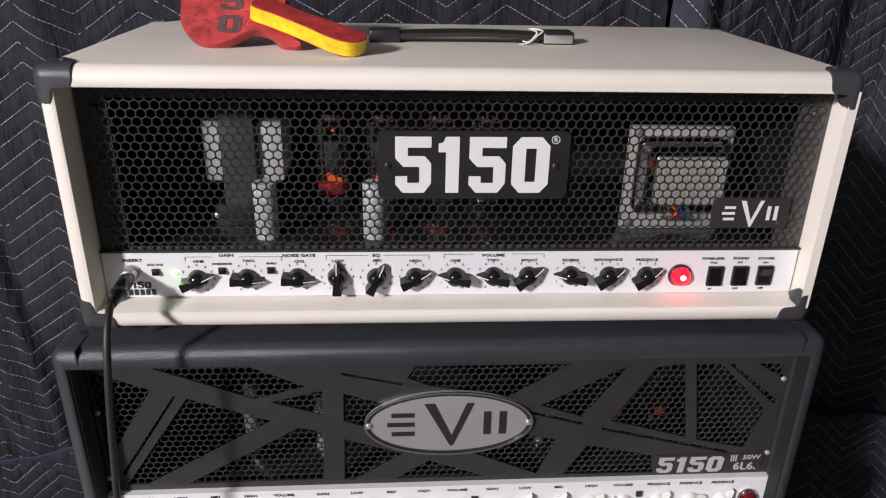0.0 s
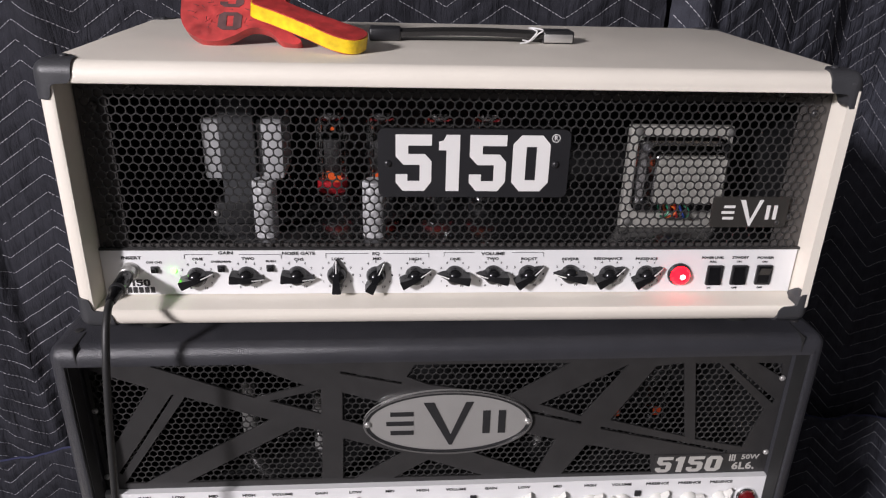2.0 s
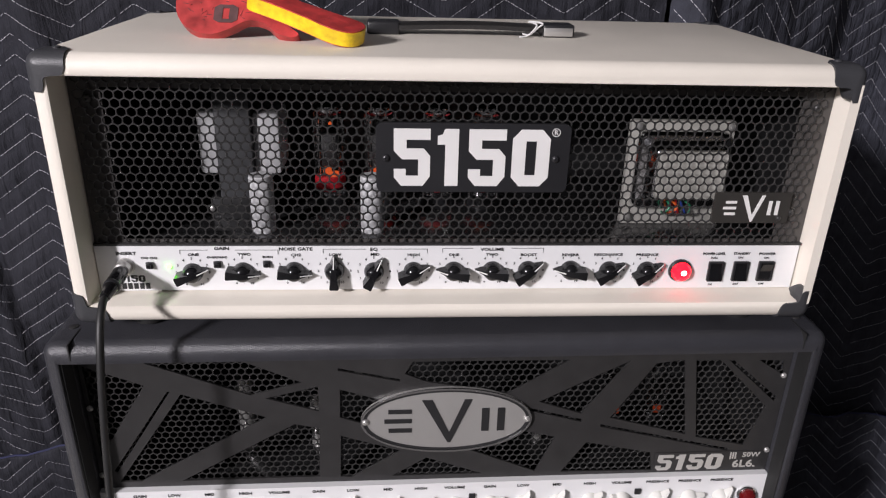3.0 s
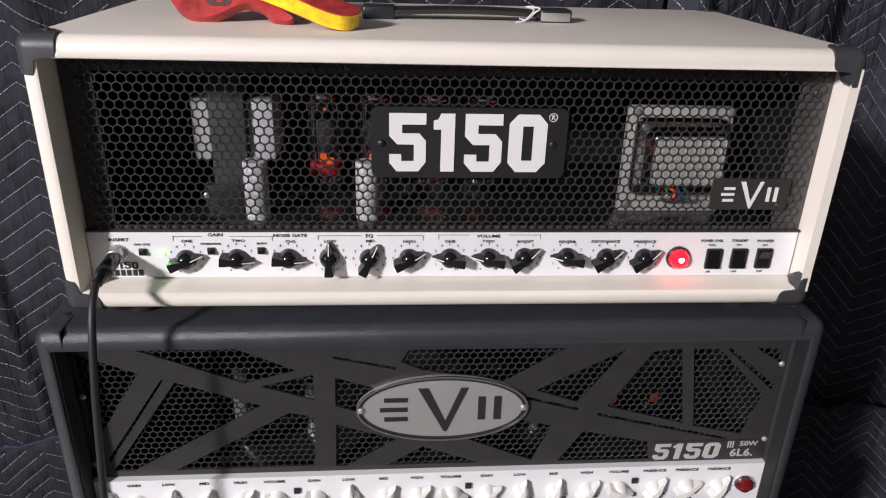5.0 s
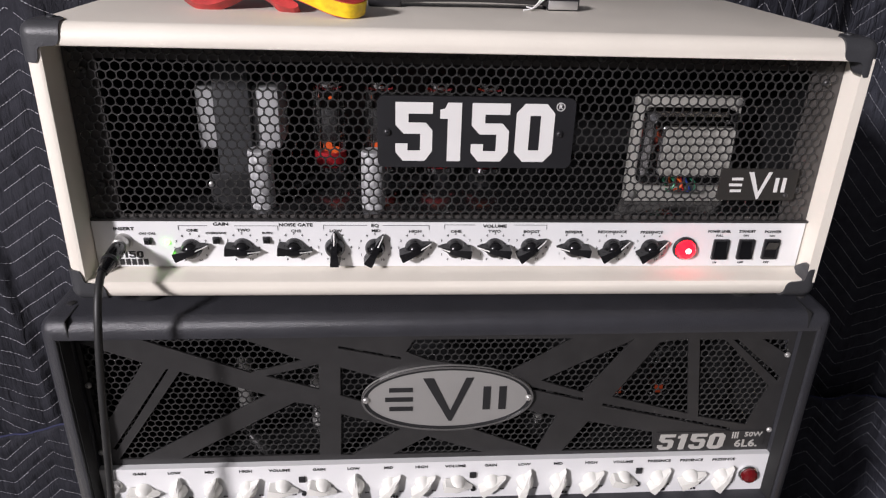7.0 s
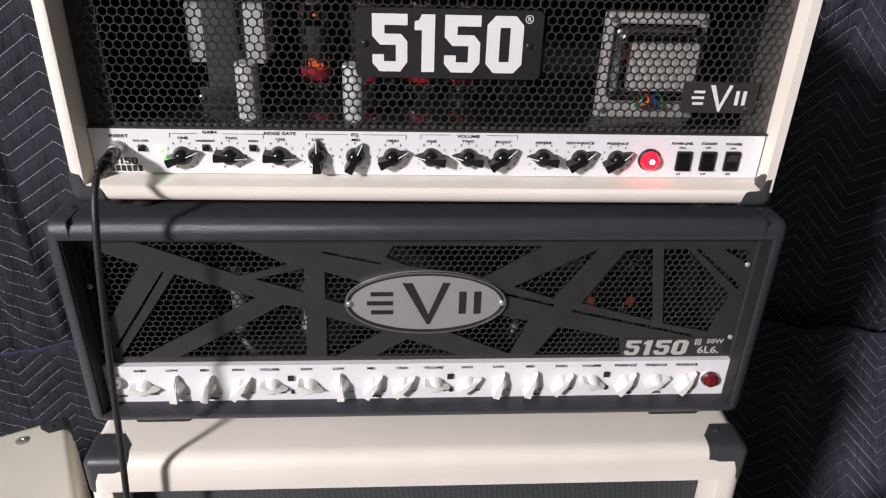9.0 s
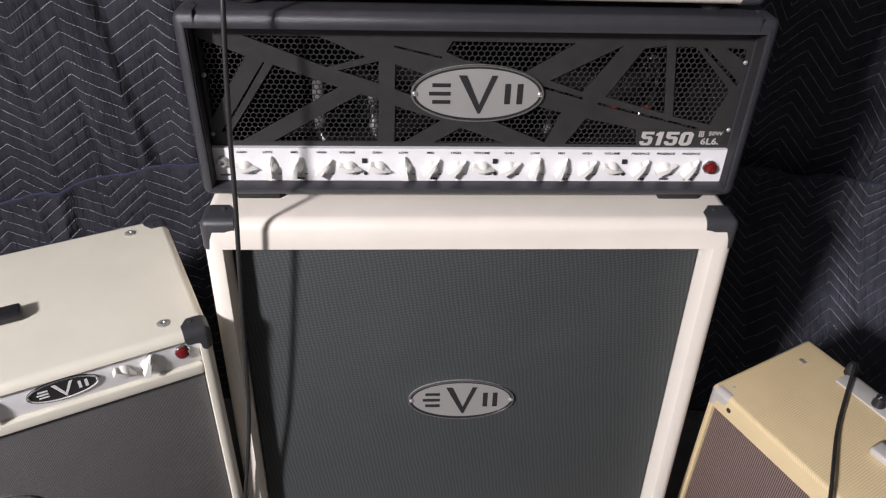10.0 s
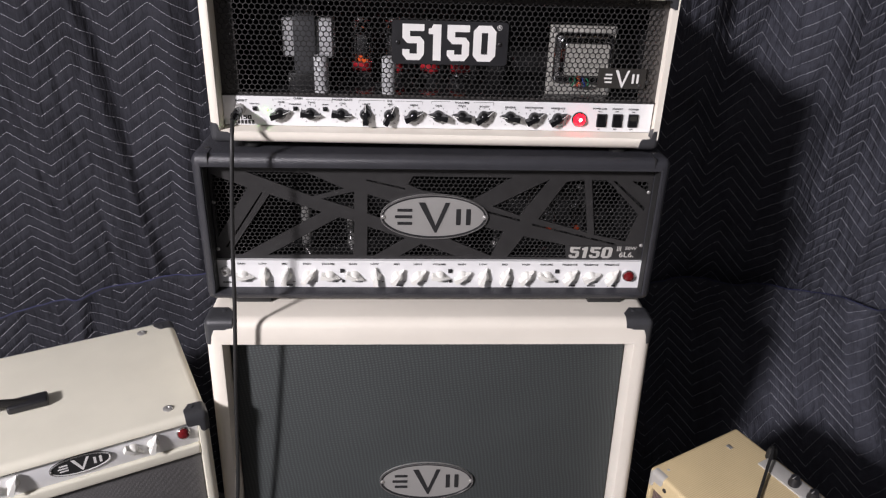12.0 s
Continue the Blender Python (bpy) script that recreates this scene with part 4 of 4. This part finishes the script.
# ---- black head in the middle ----
BH = thing("amplifier_head", Matrix.Translation((0, -0.033, 0.783)), "black vinyl amplifier head with slashed metal grille and oval badge", "amplifier")
BW, BD, BHH = 0.744, 0.29, 0.2535
part("shell", shell(BW, BD, BHH, -0.3565, 0.3575, 0.0135, 0.2325, 0.24, 0.013), BLACK_VINYL, BH, "black textured vinyl cabinet")
for fx in (-0.30, 0.30):
    for fy in (0.035, 0.25):
        part("foot", box(bmesh.new(), fx - 0.03, fx + 0.03, fy - 0.018, fy + 0.018, -0.013, 0.0005, 0.003), RUBBER, BH)
for sx in (-1, 1):
    part("seam", box(bmesh.new(), sx * 0.345 - 0.0006, sx * 0.345 + 0.0006, -0.0004, 0.03, 0.2375, 0.254, 0.0), RUBBER, BH, smooth=0)
    part("corner_screw", lathe(bmesh.new(), [(0.0042, 0), (0.0042, 0.0008), (0.002, 0.0016)], (sx * 0.352, 0.034, BHH), "z", 14), BLACK_METAL, BH)


def bh(p):
    return [(x, z - 0.781) for x, z in p]


OPEN = [
    [(-0.351, 0.993), (-0.296, 0.970), (-0.350, 0.884)],
    [(-0.275, 0.962), (-0.2722, 0.962), (-0.337, 0.864), (-0.340, 0.866)],
    [(-0.297, 0.997), (-0.200, 0.996), (-0.143, 0.970), (-0.194, 0.956)],
    [(-0.180, 0.952), (-0.127, 0.965), (-0.128, 0.935)],
    [(-0.262, 0.959), (-0.180, 0.929), (-0.314, 0.852), (-0.336, 0.852)],
    [(-0.273, 0.851), (-0.153, 0.920), (-0.128, 0.914), (-0.131, 0.852)],
    [(-0.106, 0.961), (-0.053, 0.943), (-0.083, 0.918), (-0.107, 0.927)],
    [(-0.107, 0.904), (-0.045, 0.883), (-0.097, 0.850), (-0.109, 0.851)],
    [(-0.107, 0.986), (-0.046, 0.972), (-0.046, 0.969), (-0.107, 0.983)],
    [(-0.033, 0.992), (0.126, 0.991), (0.064, 0.952), (-0.019, 0.968), (-0.041, 0.978)],
    [(0.088, 0.9335), (0.144, 0.918), (0.144, 0.9145), (0.088, 0.930)],
    [(0.097, 0.941), (0.188, 0.989), (0.143, 0.925)],
    [(0.165, 0.911), (0.310, 0.875), (0.310, 0.8715), (0.165, 0.9075)],
    [(0.174, 0.919), (0.215, 0.985), (0.244, 0.989), (0.259, 0.895)],
    [(0.256, 0.988), (0.282, 0.988), (0.341, 0.929), (0.326, 0.879), (0.271, 0.891)],
    [(0.291, 0.987), (0.296, 0.987), (0.351, 0.940), (0.349, 0.935)],
    [(0.322, 0.987), (0.349, 0.986), (0.352, 0.968)],
    [(0.020, 0.885), (0.069, 0.908), (0.118, 0.896), (0.099, 0.851)],
    [(0.127, 0.849), (0.152, 0.888), (0.224, 0.872), (0.228, 0.848)],
    [(-0.055, 0.850), (-0.018, 0.873), (0.042, 0.850)],
]
bm = plate(bmesh.new(), [[(-0.3548, 0.0635), (0.3568, 0.0635), (0.3568, 0.2323), (-0.3548, 0.2323)]] + [bh(p) for p in OPEN], 0.0305, 0.0325)
bmesh.ops.remove_doubles(bm, verts=bm.verts, dist=1e-6)
grille = part("slashed_plate", bm, BLACK_METAL, BH, "black metal plate cut into slanting openings", smooth=0)
perforated("mesh_grille", -0.350, 0.352, 0.066, 0.230, 0.0332, 0.0078, 0.0034, MESH_METAL, BH, "black perforated metal grille")
bm = bmesh.new()
box(bm, -0.3545, -0.352, 0.045, 0.238, 0.014, 0.234)
box(bm, 0.3535, 0.356, 0.045, 0.238, 0.014, 0.234)
box(bm, -0.352, 0.3535, 0.235, 0.239, 0.014, 0.234)
box(bm, -0.352, 0.3535, 0.045, 0.235, 0.231, 0.234)
part("lining", bm, DARK_CHASSIS, BH, smooth=0)
for sx in (-1, 1):
    part("side_lug", lathe(bmesh.new(), [(0.012, 0), (0.012, sx * 0.004), (0.008, sx * 0.007), (0.003, sx * 0.0075)], (sx * BW / 2, 0.06, 0.13), "x", 20), BLACK_METAL, BH, "small black side lug")
# Thin near-black strips cover the side walls just inside the front.
for x0, x1 in ((-0.3563, -0.3551), (0.3560, 0.3573)):
    part("cheek", box(bmesh.new(), x0, x1, 0.003, 0.0222, 0.0142, 0.232), RUBBER, BH, "thin near-black strip on the inner side wall", smooth=0)
part("chassis", box(bmesh.new(), -0.35, 0.35, 0.045, 0.22, 0.0145, 0.060, 0.002), CHASSIS_TOP, BH, "dark steel chassis")
# Slim steel cans stand in for the highlights on glass tubes here.
for x, y, r, h in ((-0.215, 0.095, 0.009, 0.095), (-0.138, 0.10, 0.008, 0.072), (0.115, 0.10, 0.006, 0.035)):
    can(x, y, r, h, BH, 0.060, STEEL)
for x in (0.212, 0.262):
    v = valve(x, 0.13, 0.060, BH, 0.014, 0.09, False)
for x, z in ((0.352, 0.968), (0.3535, 0.872), (-0.351, 0.945), (-0.3525, 0.862)):
    part("screw", screw(bmesh.new(), x, z - 0.781, 0.0303, 0.0032), STEEL, BH, "bright cross-head screw")
oval_badge(BH, 0.002, 0.925 - 0.783, 0.0880, 0.0395, 0.0275)
bm = plate(bmesh.new(), [[(0.229, 0.0655), (0.350, 0.0655), (0.350, 0.0905), (0.229, 0.0905)]], 0.0295, 0.0305)
lg = part("model_plate", bm, BLACK_METAL, BH, "dark plate with silver figures", smooth=0)
digits(lg, SILVER, 0.231, 0.0675, 0.073, 0.0205, 0.0288, 0.0296, 0.12)
lettering("III", 0.012, 0.3165, 0.0845, 0.0292, lg, SILVER, 0.9)
lettering("50W", 0.0085, 0.3365, 0.0855, 0.0292, lg, SILVER, 1.15)
lettering("6L6.", 0.0135, 0.3305, 0.0733, 0.0292, lg, SILVER, 1.15)
bpan = part("control_panel", plate(bmesh.new(), [[(-0.3562, 0.0138), (0.3572, 0.0138), (0.3572, 0.0635), (-0.3562, 0.0635)]], 0.023, 0.0305), WHITE_PANEL, BH, "white control panel with white pointer knobs", smooth=0)
proto = pointer_knob("knob", WHITE_PLASTIC, WHITE_INK)
NAMES = ("GAIN", "LOW", "MID", "HIGH", "VOLUME", "GAIN", "LOW", "MID", "HIGH", "VOLUME", "GAIN", "LOW", "MID", "HIGH", "VOLUME", "PRESENCE", "PRESENCE", "PRESENCE")
XS = (-0.314, -0.279, -0.243, -0.206, -0.171, -0.130, -0.094, -0.057, -0.022, 0.014, 0.052, 0.088, 0.125, 0.161, 0.196, 0.236, 0.272, 0.308)
TURNS = (95, 8, 18, 42, 100, 110, 0, 38, 48, 100, 60, 18, 22, 46, 105, 40, 68, 36)
for words, x, a in zip(NAMES, XS, TURNS):
    place_knob(proto, x, 0.023, 0.0355, a, BH)
    lettering(words, 0.0045, x - 0.002, 0.0575, 0.0227, bpan, BLACK_INK, 1.25)
    dash_bars(bpan, x + 0.012, 0.0245, 0.0228, 0.005, 0.0016, BLACK_INK, 2)
for o in (*proto.children_recursive, proto):
    bpy.data.objects.remove(o)
for x in (-0.150, 0.031, 0.213):
    b = part("push_button", box(bmesh.new(), x - 0.0035, x + 0.0035, 0.0205, 0.0229, 0.042, 0.049, 0.0006), BLACK_PLASTIC, bpan)
    part("indicator", lathe(bmesh.new(), [(0.0026, 0), (0.0026, 0.002), (0.001, 0.003)], (x + 0.001, 0.023, 0.026), seg=16), BLACK_PLASTIC, bpan)
for xa, xb in ((-0.26, -0.22), (-0.07, -0.04), (0.115, 0.145), (0.23, 0.25), (0.265, 0.285), (0.30, 0.32)):
    dash_bars(bpan, (xa + xb) / 2, 0.0175, 0.0228, 0.014, 0.003, BLACK_INK, 4)
jack(bpan, -0.343, 0.043, 0.023)
lettering("INSERT", 0.0042, -0.340, 0.0225, 0.0227, bpan, BLACK_INK, 1.3)
jewel(BH, 0.337, 0.0375, 0.023, 0.0092, JEWEL_OFF)

# ---- speaker cabinet ----
SC = thing("speaker_cabinet", Matrix.Translation((0, -0.075, 0.058)), "ivory vinyl speaker cabinet with black grille cloth and oval badge", "speaker")
SW, SD, SH, SLANT = 0.742, 0.36, 0.712, 0.045
part("shell", shell(SW, SD, SH, -0.3435, 0.341, 0.027, 0.6665, 0.05, 0.016), IVORY, SC, "ivory vinyl covered cabinet")
part("backing", box(bmesh.new(), -0.343, 0.3405, 0.046, 0.0495, 0.0275, 0.666), RUBBER, SC, smooth=0)
part("grille", box(bmesh.new(), -0.3415, 0.339, 0.040, 0.047, 0.0275, 0.6635, 0.003), CAB_CLOTH, SC, "black woven grille cloth")
oval_badge(SC, -0.003, 0.354, 0.0875, 0.0415, 0.0365)
lgo = part("model_plate", box(bmesh.new(), 0.209, 0.312, 0.0388, 0.0402, 0.049, 0.079, 0.0), RUBBER, SC, "dark plate with silver figures", smooth=0)
digits(lgo, SILVER, 0.212, 0.052, 0.0725, 0.023, 0.0378, 0.0389, 0.1)
lettering("III", 0.0125, 0.299, 0.070, 0.0386, lgo, SILVER, 1.1)
for fx in (-0.33, 0.33):
    for fy in (0.04, 0.32):
        foot(SC, fx, fy, 0.024, 0.058)
# the front of this cabinet slopes forward towards its foot
for o in SC.children_recursive:
    m = o.matrix_basis
    for v in (o.data.vertices if not o.name.startswith("foot") else ()):
        p = m @ v.co
        p.y -= SLANT * (1 - p.z / SH)
        v.co = m.inverted() @ p
guards(SC, SW, SD, SH, 0.046, GUARD, bottom=False, crescent=True)

# ---- cream combo amplifier ----
a = radians(26)
ux, uy = math.cos(a), math.sin(a)
CW, CD, CH = 0.62, 0.325, 0.583
cx, cy = -0.365 - ux * CW / 2, -0.128 - uy * CW / 2
CM = thing("combo_amplifier", Matrix.Translation((cx, cy, 0.047)) @ pose(0, 0, 0, 0, 0, 26), "cream vinyl combo amplifier with grey grille and red lamp", "amplifier")
part("shell", shell(CW, CD, CH, -CW / 2 + 0.018, CW / 2 - 0.018, 0.02, CH - 0.0145, 0.03, 0.013), CREAM, CM, "cream vinyl covered cabinet")
guards(CM, CW, CD, CH, 0.036, GUARD, bottom=False)
for fx in (-0.26, 0.26):
    for fy in (0.04, 0.27):
        foot(CM, fx, fy, 0.02, 0.047)
hw = CW / 2 - 0.0185
part("rail", box(bmesh.new(), -hw, hw, 0.001, 0.029, CH - 0.081, CH - 0.061, 0.004, 3), CREAM, CM, "cream rail under the panel")
cp = part("control_panel", box(bmesh.new(), -hw, hw, 0.008, 0.029, CH - 0.061, CH - 0.015, 0.001), WHITE_PANEL, CM, "white control panel")
part("grille", box(bmesh.new(), -hw, hw, 0.012, 0.029, 0.0205, CH - 0.0815, 0.003), GREY_CLOTH, CM, "charcoal woven grille cloth")
proto = pointer_knob("knob", WHITE_PLASTIC, WHITE_INK)
for x, ang in ((hw - 0.070, 20), (hw - 0.101, 120), (hw - 0.268, 25), (hw - 0.300, 120)):
    place_knob(proto, x, 0.008, CH - 0.037, ang, CM)
    dash_bars(cp, x, CH - 0.0185, 0.0078, 0.020, 0.003, BLACK_INK, 5)
for o in (*proto.children_recursive, proto):
    bpy.data.objects.remove(o)
jewel(CM, hw - 0.023, CH - 0.034, 0.008, 0.0095, JEWEL_OFF)
oval_badge(CM, hw - 0.176, CH - 0.036, 0.044, 0.0165, 0.006, True)
oval_badge(CM, -0.050, CH - 0.229, 0.088, 0.040, 0.010)
for x, y in ((CW / 2 - 0.056, 0.036), (CW / 2 - 0.060, CD - 0.032), (-CW / 2 + 0.056, 0.036), (-CW / 2 + 0.060, CD - 0.032)):
    part("bolt", lathe(bmesh.new(), [(0.0085, 0), (0.0085, 0.001), (0.006, 0.0028), (0.003, 0.0028), (0.002, 0.0014)], (x, y, CH), "z", 20), STEEL, CM, "chrome cross-head bolt")
hd = part("handle", sweep(bmesh.new(), [(-0.115, CD / 2 - 0.02, CH + 0.006), (-0.06, CD / 2 - 0.02, CH + 0.018), (0.0, CD / 2 - 0.02, CH + 0.019), (0.06, CD / 2 - 0.02, CH + 0.006)], 0.008, 10), LEATHER, CM, "black strap handle")
for s in (-0.115, 0.055):
    part("end_cap", box(bmesh.new(), s - 0.03, s + 0.03, CD / 2 - 0.034, CD / 2 - 0.006, CH, CH + 0.014, 0.004, 3), BLACK_PLASTIC, hd)

# ---- tweed combo ----
a = radians(-66)
ux, uy = math.cos(a), math.sin(a)
TW, TD, TH = 0.64, 0.224, 0.405
TC = thing("tweed_amplifier", Matrix.Translation((0.429 + ux * TW / 2, -0.035 + uy * TW / 2, 0.012)) @ pose(0, 0, 0, 0, 0, -66), "lacquered tweed combo amplifier with brown grille and chrome panel", "amplifier")
part("shell", shell(TW, TD, TH, -TW / 2 + 0.014, TW / 2 - 0.014, 0.03, TH - 0.042, 0.02, 0.008), TWEED, TC, "yellow tweed covered cabinet")
part("grille", box(bmesh.new(), -TW / 2 + 0.0145, TW / 2 - 0.0145, 0.004, 0.0195, 0.0305, TH - 0.0425, 0.003), OXBLOOD, TC, "brown striped grille cloth")
guards(TC, TW, TD, TH, 0.038, SILVER, bottom=False)
for fx in (-0.22, 0.22):
    for fy in (0.04, 0.19):
        foot(TC, fx, fy, 0.014, 0.012)
cpn = part("control_panel", box(bmesh.new(), -TW / 2 + 0.095, TW / 2 - 0.065, TD - 0.044, TD - 0.010, TH - 0.004, TH + 0.003, 0.001), SILVER, TC, "chrome control panel")
for k in range(10):
    x = -0.155 + k * 0.0405
    kn = part("knob", lathe(bmesh.new(), [(0.0105, 0.0), (0.0105, 0.006), (0.0085, 0.009), (0.0078, 0.016), (0.003, 0.0165)], (x, TD - 0.030, TH + 0.003), "z", 24), BLACK_PLASTIC, TC, "black panel knob")
    part("pointer_line", box(bmesh.new(), x - 0.0005, x + 0.0005, TD - 0.038, TD - 0.030, TH + 0.0192, TH + 0.0198), WHITE_INK, kn, smooth=0)
for x, z in ((-TW / 2 + 0.045, TH - 0.022), (0.0, TH - 0.03), (TW / 2 - 0.045, TH - 0.022)):
    part("screw", lathe(bmesh.new(), [(0.0045, 0), (0.0045, 0.001), (0.002, 0.002)], (x, 0, z), seg=14), BLACK_METAL, TC)
nb = part("name_bar", box(bmesh.new(), -0.052, 0.135, -0.0035, 0.004, TH - 0.056, TH - 0.029, 0.0015), mat("brown_enamel", (0.10, 0.05, 0.06), 0.35, var=0.1), TC, "brown name bar with a plain silver flourish")
pts = [(-0.042 + 0.165 * k / 30, -0.004, TH - 0.0425 + 0.005 * math.sin(k * 1.3) + 0.002 * math.sin(k * 0.4)) for k in range(31)]
part("flourish", sweep(bmesh.new(), pts, 0.0011, 6, 3), OVAL_METAL, nb)
hd = part("handle", sweep(bmesh.new(), [(-0.066, 0.115, TH + 0.008), (-0.03, 0.115, TH + 0.016), (0.04, 0.115, TH + 0.018), (0.11, 0.115, TH + 0.016), (0.15, 0.115, TH + 0.008)], 0.0085, 10), LEATHER, TC, "black stitched strap handle")
for s in (-0.082, 0.166):
    part("end_cap", box(bmesh.new(), s - 0.018, s + 0.018, 0.102, 0.128, TH, TH + 0.013, 0.004, 3), SILVER, hd, "chrome handle cap")
part("stud", box(bmesh.new(), -TW / 2 + 0.03, -TW / 2 + 0.042, TD - 0.06, TD - 0.052, TH, TH + 0.002, 0.0008), STEEL, TC)

# the top of this amplifier slopes up towards its back
for o in TC.children_recursive:
    if o.name.startswith("foot"):
        continue
    for v in o.data.vertices:
        v.co.z += 0.02 * (v.co.y / TD) * (v.co.z / TH)

# ---- cables ----
GC = thing("guitar_cable", Matrix.Identity(4), "black guitar cable plugged into the head and hanging down", "cable")
jx, jz = -0.2970, 1.0975
pl = part("plug", lathe(bmesh.new(), [(0.0058, 0.004), (0.0062, 0.006), (0.0068, 0.008), (0.0068, 0.032), (0.0060, 0.035), (0.0056, 0.036), (0.0046, 0.050), (0.0036, 0.052)], (0, 0, 0), seg=20), GLOSS_BLACK, GC, "black jack plug", pose(jx, -0.001, jz, 3.5, 0, 1))
part("collar", lathe(bmesh.new(), [(0.0072, -0.002), (0.0072, 0.005), (0.0060, 0.006)], (0, 0, 0), seg=20), STEEL, pl, "steel plug collar")
part("grip_ring", lathe(bmesh.new(), [(0.0070, 0.030), (0.0073, 0.031), (0.0073, 0.033), (0.0066, 0.034)], (0, 0, 0), seg=20), BLACK_PLASTIC, pl)
part("cord", sweep(bmesh.new(), [(-0.2961, -0.0520, 1.0943), (-0.2950, -0.0620, 1.0915), (-0.2942, -0.0740, 1.080), (-0.2942, -0.083, 1.060), (-0.2962, -0.088, 1.030), (-0.2995, -0.092, 0.985), (-0.3055, -0.098, 0.895), (-0.3085, -0.106, 0.82), (-0.3195, -0.114, 0.668), (-0.3365, -0.118, 0.445), (-0.361, -0.124, 0.28), (-0.392, -0.155, 0.085), (-0.403, -0.175, 0.012), (-0.42, -0.25, 0.0035), (-0.5, -0.5, 0.0035)], 0.0033, 10), CABLE, GC, "black rubber cord")
TCB = thing("guitar_cable", Matrix.Identity(4), "black cable plugged into the tweed amplifier", "cable")
part("plug", lathe(bmesh.new(), [(0.0095, 0), (0.0105, 0.004), (0.0095, 0.022), (0.006, 0.030)], (0.664, -0.034, 0.430), "z", 16), RUBBER, TCB)
part("cord", sweep(bmesh.new(), [(0.664, -0.034, 0.458), (0.660, -0.040, 0.463), (0.648, -0.058, 0.459), (0.612, -0.110, 0.443), (0.575, -0.165, 0.438), (0.537, -0.231, 0.436), (0.520, -0.262, 0.434), (0.507, -0.286, 0.425), (0.500, -0.298, 0.395), (0.497, -0.302, 0.30), (0.495, -0.31, 0.15), (0.490, -0.33, 0.012), (0.44, -0.42, 0.004)], 0.0029, 10), CABLE, TCB, "black rubber cord")
MC = thing("mains_cable", Matrix.Identity(4), "black mains cable on the floor beside the cabinet", "cable")
part("cord", sweep(bmesh.new(), [(0.395, 0.25, 0.005), (0.41, 0.12, 0.02), (0.405, 0.03, 0.07), (0.402, -0.02, 0.035), (0.39, -0.06, 0.006), (0.33, -0.09, 0.005), (0.2, -0.16, 0.005)], 0.0038, 10), CABLE, MC, "black cord")

# ---- blanket hems ----
for off, top, x0, x1, parent in ((off_ll, top_ll, -1.74, -0.31, low_l), (off_lr, top_lr, 0.31, 1.99, low_r)):
    pts = []
    for k in range(80):
        x = x0 + (x1 - x0) * k / 79
        pts.append((x, off(x, top(x)) + 0.003, top(x) + 0.001))
    part("hem", sweep(bmesh.new(), pts, 0.0017, 8, 2), PIPING, parent, "navy bound edge")
